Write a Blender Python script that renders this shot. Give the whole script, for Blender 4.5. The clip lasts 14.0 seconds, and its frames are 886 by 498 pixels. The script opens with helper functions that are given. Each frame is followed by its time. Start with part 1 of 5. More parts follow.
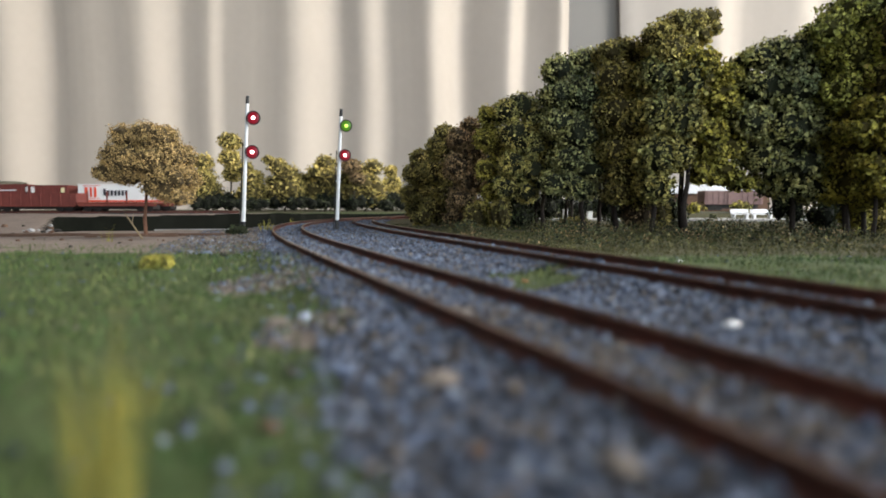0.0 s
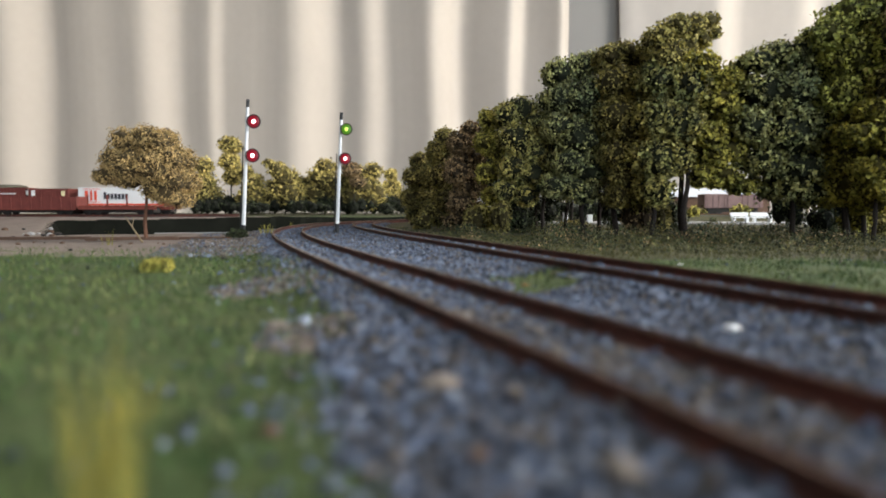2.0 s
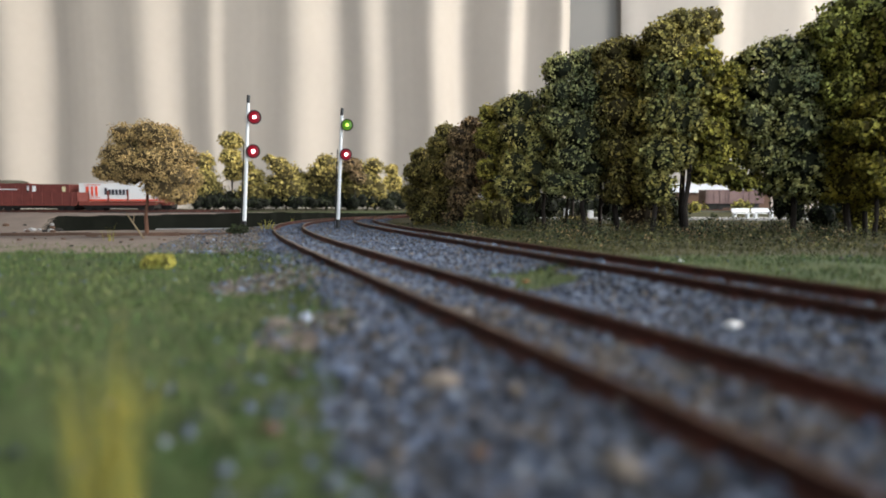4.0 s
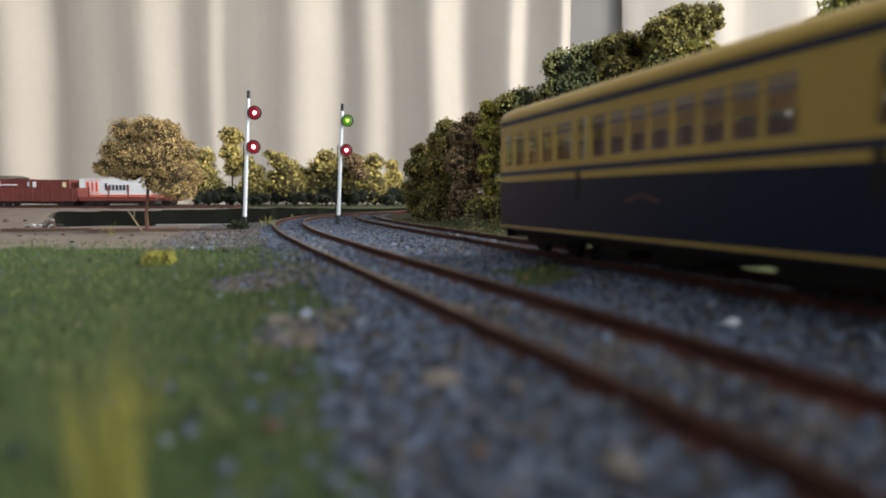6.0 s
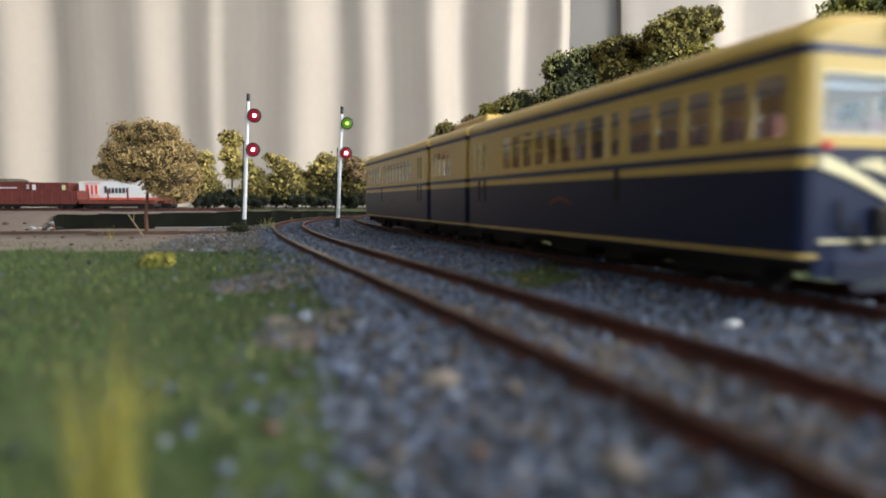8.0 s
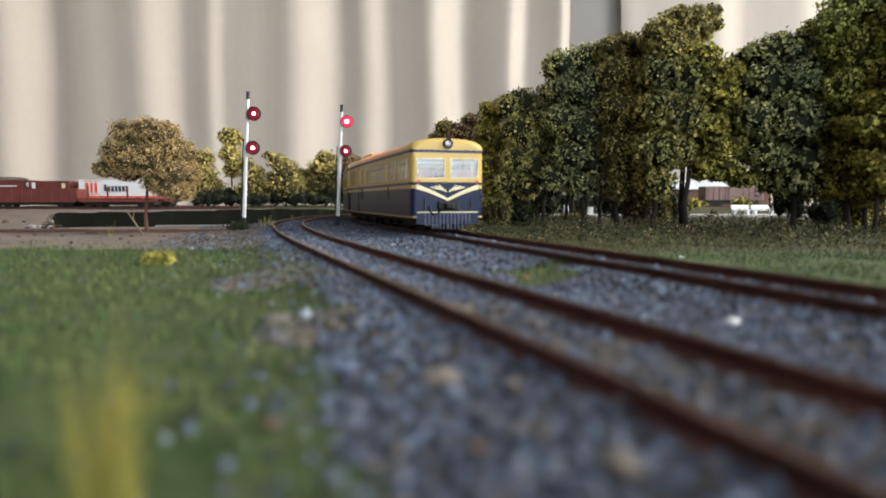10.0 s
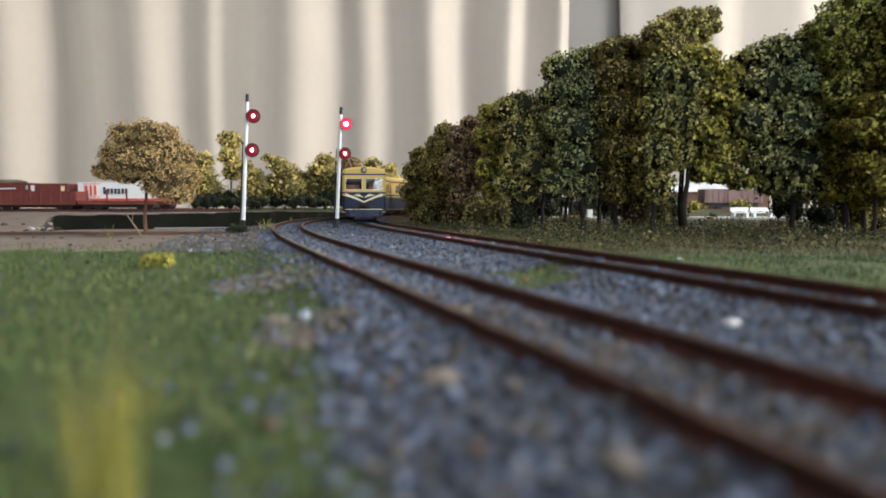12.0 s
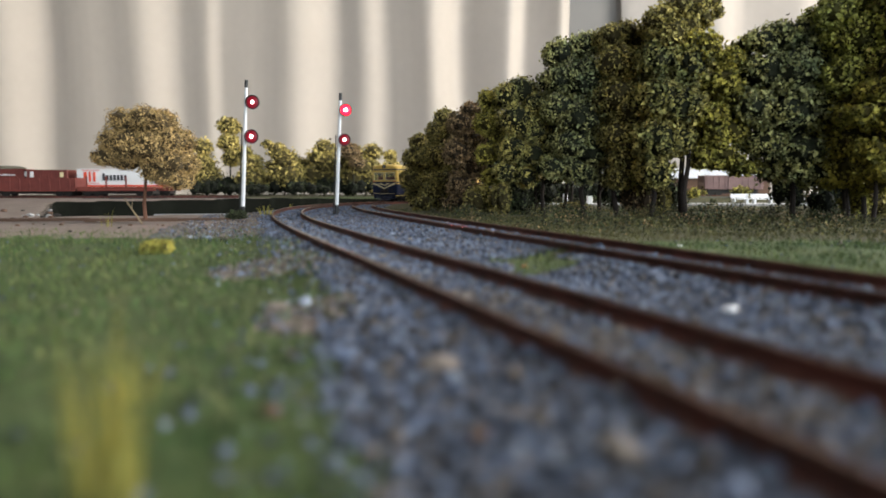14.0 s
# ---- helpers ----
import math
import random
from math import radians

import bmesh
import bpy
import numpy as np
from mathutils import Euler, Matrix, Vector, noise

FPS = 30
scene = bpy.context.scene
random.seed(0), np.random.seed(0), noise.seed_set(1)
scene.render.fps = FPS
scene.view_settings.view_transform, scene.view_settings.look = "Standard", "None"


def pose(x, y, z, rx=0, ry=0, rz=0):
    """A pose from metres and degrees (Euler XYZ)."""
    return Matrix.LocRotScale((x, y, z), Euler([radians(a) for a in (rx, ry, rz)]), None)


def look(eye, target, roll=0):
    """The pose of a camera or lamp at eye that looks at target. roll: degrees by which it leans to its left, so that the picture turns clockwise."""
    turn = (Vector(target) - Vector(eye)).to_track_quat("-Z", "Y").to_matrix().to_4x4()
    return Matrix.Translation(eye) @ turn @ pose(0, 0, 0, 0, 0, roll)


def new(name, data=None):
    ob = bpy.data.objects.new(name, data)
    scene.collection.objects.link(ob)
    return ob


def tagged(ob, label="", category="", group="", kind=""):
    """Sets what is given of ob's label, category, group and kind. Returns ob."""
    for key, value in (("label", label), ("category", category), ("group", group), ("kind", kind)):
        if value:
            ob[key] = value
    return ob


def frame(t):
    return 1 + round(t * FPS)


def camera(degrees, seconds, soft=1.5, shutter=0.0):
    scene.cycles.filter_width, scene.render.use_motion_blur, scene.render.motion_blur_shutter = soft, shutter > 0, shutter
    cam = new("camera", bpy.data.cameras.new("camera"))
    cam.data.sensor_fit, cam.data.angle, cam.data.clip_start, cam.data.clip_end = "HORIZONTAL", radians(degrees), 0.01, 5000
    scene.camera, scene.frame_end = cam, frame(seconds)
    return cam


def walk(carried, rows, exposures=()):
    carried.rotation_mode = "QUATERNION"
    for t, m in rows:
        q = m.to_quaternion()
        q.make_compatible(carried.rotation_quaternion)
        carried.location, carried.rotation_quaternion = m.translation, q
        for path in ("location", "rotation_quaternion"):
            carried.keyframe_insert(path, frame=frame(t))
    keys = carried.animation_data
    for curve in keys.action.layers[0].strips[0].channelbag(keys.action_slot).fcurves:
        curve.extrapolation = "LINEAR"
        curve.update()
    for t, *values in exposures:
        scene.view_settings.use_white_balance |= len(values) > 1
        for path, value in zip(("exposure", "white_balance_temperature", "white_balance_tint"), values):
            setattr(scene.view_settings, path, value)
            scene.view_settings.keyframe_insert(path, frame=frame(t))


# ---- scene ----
# Model railway, 1:87: z = 0 is the top of the rails, the camera stands between grass and track.
F_PIX = 1214.0
HORIZON = 361.4
EYE = 0.01447
cam = camera(2 * math.degrees(math.atan(784 / F_PIX)), 14.0, soft=1.7, shutter=0.5)
cam.data.dof.use_dof = True
cam.data.dof.focus_distance = 0.52
cam.data.dof.aperture_fstop = 16.5

# seconds, drop of the picture from its first place, rise of the camera in mm
SWAY = [(0, 0, 0), (0.5, 4.5, 0), (1, 12, 0), (1.5, 14, 0), (2, 6, 0), (2.5, 2.5, 0.1), (3, 3.4, 0.1),
        (3.5, 1.0, 0.2), (4.2, -3.0, 0.25), (5, -6.5, 0.3), (5.5, -7.8, 0.35), (6, -10.2, 0.5), (6.5, -10.4, 0.6), (7, -10, 0.6),
        (7.5, -13, 0.45), (8, -4.8, 0.3), (8.3, -2.5, 0.3), (9.3, -4.0, 0.25), (10.3, -8.5, 0.2), (10.5, -6.8, 0.2), (11, -4.6, 0), (11.5, -8.2, 0), (12, -3, 0),
        (12.5, -9, 0), (13, -18.6, 0), (13.5, -20, 0), (14, -27, 0)]
DRIFT = [(0, 0), (2, 0.2), (2.5, 1.5), (5.5, 1.8), (6, 2.4), (7, 2.5), (8, 1.6), (10.5, 1.2), (11, 0.4), (12, 0), (12.5, -0.3), (14, -0.3)]


def drift(t):
    return math.degrees(float(np.interp(t, [a for a, _ in DRIFT], [b for _, b in DRIFT])) / F_PIX)


walk(cam, [(t, pose(0, 0, EYE + up / 1000, 90 - math.degrees(math.atan((441 - HORIZON - d) / F_PIX)), 0, drift(t))) for t, d, up in SWAY])

# ---- light ----
world = bpy.data.worlds.new("sky")
scene.world = world
world.use_nodes = True
wn = world.node_tree
sky = wn.nodes.new("ShaderNodeTexSky")
sky.sky_type, sky.sun_disc = "NISHITA", False
SUN_AZ, SUN_EL = -66.0, 30.0   # degrees clockwise from north (+y), height
sky.sun_elevation, sky.sun_rotation = radians(SUN_EL), radians(SUN_AZ)
wn.links.new(sky.outputs[0], wn.nodes["Background"].inputs[0])
wn.nodes["Background"].inputs[1].default_value = 0.1
scene.view_settings.exposure = 0.0

sun_data = bpy.data.lights.new("sun", "SUN")
sun_data.energy, sun_data.angle, sun_data.color = 6.0, radians(0.5), (1.0, 0.92, 0.80)
sun = new("sun", sun_data)
sd = Vector((math.sin(radians(SUN_AZ)) * math.cos(radians(SUN_EL)), math.cos(radians(SUN_AZ)) * math.cos(radians(SUN_EL)), math.sin(radians(SUN_EL))))
sun.matrix_world = look(sd * 5, (0, 0, 0))


def window_light(name, m, w, h, power, colour):
    d = bpy.data.lights.new(name, "AREA")
    d.shape, d.size, d.size_y, d.energy, d.color = "RECTANGLE", w, h, power, colour
    ob = new(name, d)
    ob.matrix_world = m
    return ob


window_light("near_window_daylight", look((2.22, -1.25, 0.76), (0.0, -0.6, 0.3)), 1.36, 1.32, 22, (0.76, 0.89, 1.0))
window_light("south_window_daylight", look((1.2, -2.56, 0.74), (0.35, 0.3, 0.2)), 1.76, 1.36, 64, (0.84, 0.92, 1.0))
window_light("far_window_daylight", look((2.22, 0.45, 0.98), (0.0, 0.75, 0.0)), 1.5, 1.2, 126, (1.0, 0.955, 0.88))
window_light("curtain_daylight", look((-0.4, 2.28, 0.62), (-0.4, 0.0, 0.62)), 3.1, 1.4, 9, (1.0, 0.95, 0.9))


# ---- materials ----
def mat(name, colour, rough=0.8, metal=0.0, vary=0.25, scale=150.0, bump=0.0, bump_scale=600.0, tint=None, spec=0.4, island=0.0, obj=0.0, emit=None, strength=0.0):
    """A noisy surface: two scales of colour variation, relief, and a change of value from piece to piece."""
    m = bpy.data.materials.new(name)
    m.use_nodes = True
    nt = m.node_tree
    b = nt.nodes["Principled BSDF"]
    L = nt.links.new
    b.inputs["Roughness"].default_value, b.inputs["Metallic"].default_value = rough, metal
    b.inputs["Specular IOR Level"].default_value = spec
    geo = nt.nodes.new("ShaderNodeNewGeometry")
    tex = nt.nodes.new("ShaderNodeTexCoord")

    def noise_tex(s, detail=4):
        n = nt.nodes.new("ShaderNodeTexNoise")
        n.inputs["Scale"].default_value, n.inputs["Detail"].default_value = s, detail
        L(tex.outputs["Object"], n.inputs["Vector"])
        return n

    big, small = noise_tex(scale * 0.12, 3), noise_tex(scale, 5)
    mix = nt.nodes.new("ShaderNodeMix")
    mix.data_type = "RGBA"
    mix.inputs["A"].default_value = (*colour, 1)
    other = tint or tuple(c * 0.55 for c in colour)
    mix.inputs["B"].default_value = (*other, 1)
    add = nt.nodes.new("ShaderNodeMath")
    add.operation = "MULTIPLY_ADD"
    L(big.outputs["Fac"], add.inputs[0])
    add.inputs[1].default_value = 0.5
    half = nt.nodes.new("ShaderNodeMath")
    half.operation = "MULTIPLY"
    L(small.outputs["Fac"], half.inputs[0])
    half.inputs[1].default_value = 0.5
    L(half.outputs[0], add.inputs[2])
    ramp = nt.nodes.new("ShaderNodeMapRange")
    ramp.inputs["From Min"].default_value, ramp.inputs["From Max"].default_value = 0.36, 0.64
    ramp.inputs["To Max"].default_value = min(1.0, vary * 2)
    L(add.outputs[0], ramp.inputs["Value"])
    L(ramp.outputs[0], mix.inputs["Factor"])
    out = mix.outputs["Result"]
    if island or obj:
        info = nt.nodes.new("ShaderNodeObjectInfo")
        hsv = nt.nodes.new("ShaderNodeHueSaturation")
        r = nt.nodes.new("ShaderNodeMapRange")
        k = island or obj
        r.inputs["To Min"].default_value, r.inputs["To Max"].default_value = 1 - k, 1 + k
        L(geo.outputs["Random Per Island"] if island else info.outputs["Random"], r.inputs["Value"])
        L(r.outputs[0], hsv.inputs["Value"])
        L(out, hsv.inputs["Color"])
        out = hsv.outputs["Color"]
    L(out, b.inputs["Base Color"])
    if bump:
        bn = noise_tex(bump_scale, 6)
        bp = nt.nodes.new("ShaderNodeBump")
        bp.inputs["Strength"].default_value, bp.inputs["Distance"].default_value = bump, 0.0006
        L(bn.outputs["Fac"], bp.inputs["Height"])
        L(bp.outputs[0], b.inputs["Normal"])
    if emit:
        b.inputs["Emission Color"].default_value = (*emit, 1)
        b.inputs["Emission Strength"].default_value = strength
    return m


M_DIRT = mat("dirt", (0.225, 0.18, 0.16), 0.95, scale=400, bump=0.6, tint=(0.15, 0.12, 0.10), vary=0.5)
M_TURF = mat("turf", (0.026, 0.052, 0.011), 0.95, scale=250, bump=0.8, tint=(0.075, 0.09, 0.03), vary=0.4)
M_LITTER = mat("leaf_litter", (0.060, 0.058, 0.022), 0.95, scale=300, bump=0.8, tint=(0.03, 0.028, 0.012), vary=0.5)
M_BED = mat("ballast_bed", (0.05, 0.054, 0.062), 0.95, scale=700, bump=1.0, tint=(0.05, 0.05, 0.052), vary=0.5)
M_STONE = mat("ballast_stone", (0.080, 0.101, 0.152), 0.8, scale=500, island=0.85, vary=0.3, bump=0.3, spec=0.5)
M_STONE_TAN = mat("tan_stone", (0.135, 0.112, 0.095), 0.85, scale=500, island=0.5, vary=0.3)
# Pale stone colour; in the ballast it paints bright highlights.
M_STONE_PALE_GLINT = mat("pale_glint_chip", (0.20, 0.23, 0.29), 0.7, scale=500, island=0.5, vary=0.3)
M_WHITE_STONE = mat("white_stone", (0.75, 0.77, 0.8), 0.5, scale=500, vary=0.15)
M_BLADE = mat("grass_blades", (0.030, 0.072, 0.017), 0.8, scale=60, island=0.65, tint=(0.090, 0.108, 0.030), vary=0.5)
M_STRAW = mat("straw_blades", (0.33, 0.27, 0.045), 0.7, scale=100, obj=0.45, tint=(0.12, 0.14, 0.03), vary=0.5)
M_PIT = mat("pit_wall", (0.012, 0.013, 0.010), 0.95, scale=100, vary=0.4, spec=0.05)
M_RUST = mat("rail_rust", (0.135, 0.042, 0.030), 0.75, scale=250, tint=(0.05, 0.024, 0.018), vary=0.5, bump=0.3, bump_scale=1500)
M_HEAD = mat("rail_head", (0.16, 0.090, 0.070), 0.24, metal=0.8, scale=250, tint=(0.10, 0.05, 0.035), vary=0.5)
M_SLEEPER = mat("sleeper_wood", (0.07, 0.052, 0.042), 0.9, scale=300, obj=0.3, vary=0.4, bump=0.5)
M_WALL = mat("wall_paint", (0.21, 0.205, 0.20), 0.9, scale=6, vary=0.08)
M_CEIL = mat("ceiling_paint", (0.80, 0.79, 0.78), 0.9, scale=6, vary=0.05)
M_FLOOR = mat("floor_carpet", (0.22, 0.2, 0.18), 0.95, scale=60, vary=0.3)
M_WOOD = mat("baseboard_wood", (0.35, 0.24, 0.14), 0.6, scale=30, vary=0.4)
M_BARK = mat("bark", (0.030, 0.022, 0.018), 0.95, scale=400, vary=0.5, bump=0.6)
M_TRUNK_RED = mat("red_bark", (0.16, 0.075, 0.045), 0.9, scale=400, vary=0.4, bump=0.5)


# Near-black crown core colours that paint the shade between leaves.
SHADE_CORE = {}


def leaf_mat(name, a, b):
    SHADE_CORE[name] = mat(name + "_inside", tuple(0.15 * c for c in a), 1.0, scale=300, vary=0.4, bump=1.0)
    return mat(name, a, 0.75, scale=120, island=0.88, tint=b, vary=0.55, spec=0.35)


M_LEAF = {"green": leaf_mat("green_leaves", (0.135, 0.150, 0.055), (0.50, 0.40, 0.11)),
          "olive": leaf_mat("olive_leaves", (0.300, 0.240, 0.066), (0.085, 0.088, 0.030)),
          "brown": leaf_mat("brown_leaves", (0.28, 0.185, 0.095), (0.14, 0.105, 0.05)),
          "tan": leaf_mat("tan_leaves", (0.47, 0.325, 0.135), (0.27, 0.19, 0.08)),
          "gold": leaf_mat("gold_leaves", (0.52, 0.41, 0.13), (0.22, 0.19, 0.055)),
          "lime": leaf_mat("lime_leaves", (0.440, 0.430, 0.100), (0.125, 0.155, 0.050)),
          # Near-black: own green of some bushes, and shade painted into the wood.
          "dark": leaf_mat("dark_shade_leaves", (0.035, 0.048, 0.016), (0.025, 0.03, 0.012))}


# ---- mesh helpers ----
def mesh_ob(name, bm, material, parent=None, label=""):
    me = bpy.data.meshes.new(name)
    bm.to_mesh(me)
    bm.free()
    for x in (material if isinstance(material, (list, tuple)) else [material]):
        me.materials.append(x)
    ob = new(name, me)
    ob.parent = parent
    if label:
        tagged(ob, label)
    return ob


part = mesh_ob


def data_ob(name, verts, faces, material, parent=None, smooth=False):
    me = bpy.data.meshes.new(name)
    me.from_pydata(verts, [], faces)
    for x in (material if isinstance(material, (list, tuple)) else [material]):
        me.materials.append(x)
    if smooth:
        me.polygons.foreach_set("use_smooth", [True] * len(me.polygons))
    me.update()
    ob = new(name, me)
    ob.parent = parent
    return ob


def empty(name, m=None):
    ob = new(name)
    ob.empty_display_size = 0.01
    if m is not None:
        ob.matrix_world = m
    return ob


def box(bm, x0, x1, y0, y1, z0, z1, bevel=0.0, m=None):
    r = bmesh.ops.create_cube(bm, size=1)
    vs = r["verts"]
    bmesh.ops.transform(bm, matrix=Matrix.Translation(((x0 + x1) / 2, (y0 + y1) / 2, (z0 + z1) / 2)) @ Matrix.Diagonal((x1 - x0, y1 - y0, z1 - z0, 1)), verts=vs)
    if bevel:
        es = list({e for v in vs for e in v.link_edges})
        out = bmesh.ops.bevel(bm, geom=es, offset=bevel, segments=1, affect="EDGES", profile=0.5)
        vs = list({v for f in out["faces"] for v in f.verts})
    if m is not None:
        bmesh.ops.transform(bm, matrix=m, verts=vs)
    return bm


def rod(bm, a, b, ra, rb=None, n=10):
    a, b = Vector(a), Vector(b)
    d = b - a
    m = Matrix.Translation((a + b) / 2) @ d.to_track_quat("Z", "Y").to_matrix().to_4x4()
    bmesh.ops.create_cone(bm, cap_ends=True, segments=n, radius1=ra, radius2=ra if rb is None else rb, depth=d.length, matrix=m)
    return bm


def bm_box(*a, **k):
    return box(bmesh.new(), *a, **k)


def bm_rod(*a, **k):
    return rod(bmesh.new(), *a, **k)


# ---- plan: the two tracks as easement curves ----
def easement(x0, y0, th, k0, k1, k2, back=1.2, ahead=0.66, radius=0.42, tail=0.9, behind=0.0):
    """Points along a track: straight behind the camera, the easement, then an even curve to the right."""
    ds, pts = 0.004, []

    def ang(s):
        return th + k0 * s + k1 * s * s / 2 + k2 * s ** 3 / 3

    x, y, s = x0, y0, 0.0
    lo = []
    while s > -back:
        a = ang(max(s, -0.1)) + behind * min(0.22, max(0.0, -s - 0.005))
        lo.append((x, y, a, s))
        x, y, s = x - math.cos(a) * ds, y - math.sin(a) * ds, s - ds
    pts = lo[::-1]
    x, y, s = x0, y0, 0.0
    a = ang(0)
    while s < ahead + tail:
        a = ang(s) if s < ahead else a - ds / radius
        x, y, s = x + math.cos(a) * ds, y + math.sin(a) * ds, s + ds
        pts.append((x, y, a, s))
    return np.array(pts)


TRACK_A = easement(0.03829, 0.01338, 1.89109, 0.30963, -1.49741, -3.74712, ahead=0.72, radius=0.36, behind=2.4)
TRACK_B = easement(0.06549, 0.11102, 1.88158, -0.1828, 2.39199, -8.92662, ahead=0.70, radius=0.32, behind=2.4)
GAUGE = 0.0165


def at_track(track, s):
    return tuple(np.interp(s, track[:, 3], track[:, i]) for i in range(3))


def off_track(track, x, y):
    """Signed distance from the centre line; left of it is positive."""
    x, y = np.asarray(x, float), np.asarray(y, float)
    flat = np.stack([x.ravel(), y.ravel()], 1)
    out = np.empty(len(flat))
    p = track[::3]
    for i in range(0, len(flat), 4000):
        c = flat[i:i + 4000]
        d2 = (c[:, :1] - p[None, :, 0]) ** 2 + (c[:, 1:] - p[None, :, 1]) ** 2
        j = d2.argmin(1)
        a = p[j, 2]
        side = -np.sin(a) * (c[:, 0] - p[j, 0]) + np.cos(a) * (c[:, 1] - p[j, 1])
        out[i:i + 4000] = np.sqrt(d2[np.arange(len(c)), j]) * np.where(side < 0, -1, 1)
    return out.reshape(x.shape)


PIT = [(-0.27, 0.475), (-0.155, 0.50), (-0.15, 0.60), (-0.13, 0.72), (-0.08, 0.80), (0.03, 0.90), (0.05, 0.98), (-0.20, 0.91), (-0.50, 0.885)]


def in_pit(x, y):
    x, y = np.asarray(x, float), np.asarray(y, float)
    hit = np.zeros(x.shape, bool)
    n = len(PIT)
    for i in range(n):
        (xa, ya), (xb, yb) = PIT[i], PIT[(i + 1) % n]
        cross = (ya > y) != (yb > y)
        hit ^= cross & (x < (xb - xa) * (y - ya) / (yb - ya + 1e-12) + xa)
    return hit


def waves(x, y, k, seed):
    """A cheap uneven height between -1 and 1."""
    r = np.random.RandomState(seed)
    z = 0
    for i in range(7):
        a, p, q = r.uniform(0, 6.28), r.uniform(0, 6.28), k * r.uniform(0.6, 1.9)
        z = z + np.sin(q * (x * math.cos(a) + y * math.sin(a)) + p)
    return z / 4.5


def ground_z(x, y):
    x, y = np.asarray(x, float), np.asarray(y, float)
    da, db = off_track(TRACK_A, x, y), off_track(TRACK_B, x, y)
    d = np.minimum(abs(da), abs(db))
    shoulder = np.clip((d - 0.013) / 0.016, 0, 1)
    z = -0.0025 - 0.0021 * shoulder ** 1.3
    between = (da < 0) & (db > 0)
    z = np.where(between, np.maximum(z, -0.0036), z)
    z = z + 0.0004 * waves(x, y, 120, 3) * (d > 0.011) + 0.0009 * waves(x, y, 22, 5) * np.clip((d - 0.03) / 0.03, 0, 1)
    far_bank = np.clip((y - 0.88) / 0.03, 0, 1)
    z = z + 0.0062 * far_bank
    return np.where(in_pit(x, y), -0.03, z)


def zone(x, y):
    """0 dirt, 1 turf, 2 ballast, 3 leaf litter, 4 pit."""
    da, db = off_track(TRACK_A, x, y), off_track(TRACK_B, x, y)
    w = 0.006 * waves(x, y, 90, 11) + 0.003 * waves(x, y, 260, 14)
    out = np.zeros(np.shape(x), int)
    left = da > 0
    turf_edge = 0.262 + 0.016 * waves(x, y, 45, 12) + 0.012 * waves(x, y, 170, 13)
    out = np.where(left & (y < turf_edge), 1, out)
    out = np.where(db < 0, np.where(((db > -0.030 + w) & (y < 0.33)) | (y < 0.245 + 0.02 * waves(x, y, 60, 23)), 1, 3), out)
    out = np.where(y > 1.06, 3, out)
    reach = 0.017 + 0.016 * np.clip((0.14 - y) / 0.1, 0, 1) + 0.6 * w
    bal = (abs(da) < reach) | ((da < 0) & (db > 0) & (da > -0.07)) | (abs(db) < 0.020 + 0.5 * w)
    out = np.where(bal, 2, out)
    green = ((x - 0.022) ** 2 / 0.012 ** 2 + (y - 0.165) ** 2 / 0.03 ** 2) < 0.55 + 0.9 * waves(x, y, 260, 2)
    out = np.where(green & (abs(da) > 0.010) & (abs(db) > 0.010), 1, out)
    moss = ((x - 0.0245) ** 2 / 0.0045 ** 2 + (y - 0.101) ** 2 / 0.008 ** 2) < 0.7 + 0.8 * waves(x, y, 400, 4)
    out = np.where(moss & (abs(da) < 0.0075), 1, out)
    out = np.where((y > 0.93) & (y < 1.06) & (x > -0.35), 1, out)
    bare = ((x + 0.040) ** 2 / 0.013 ** 2 + (y - 0.165) ** 2 / 0.022 ** 2 < 1 + 0.5 * waves(x, y, 240, 6)) | ((x + 0.019) ** 2 / 0.008 ** 2 + (y - 0.100) ** 2 / 0.012 ** 2 < 1 + 0.5 * waves(x, y, 300, 7))
    out = np.where(bare & (abs(da) > 0.012), 0, out)
    return np.where(in_pit(x, y), 4, out)


# ---- the room ----
def lines(*runs):
    """Grid lines from runs of (start, end, step)."""
    v = []
    for a, b, st in runs:
        v += list(np.arange(a, b - st * 0.3, st))
    return np.array(v + [runs[-1][1]])


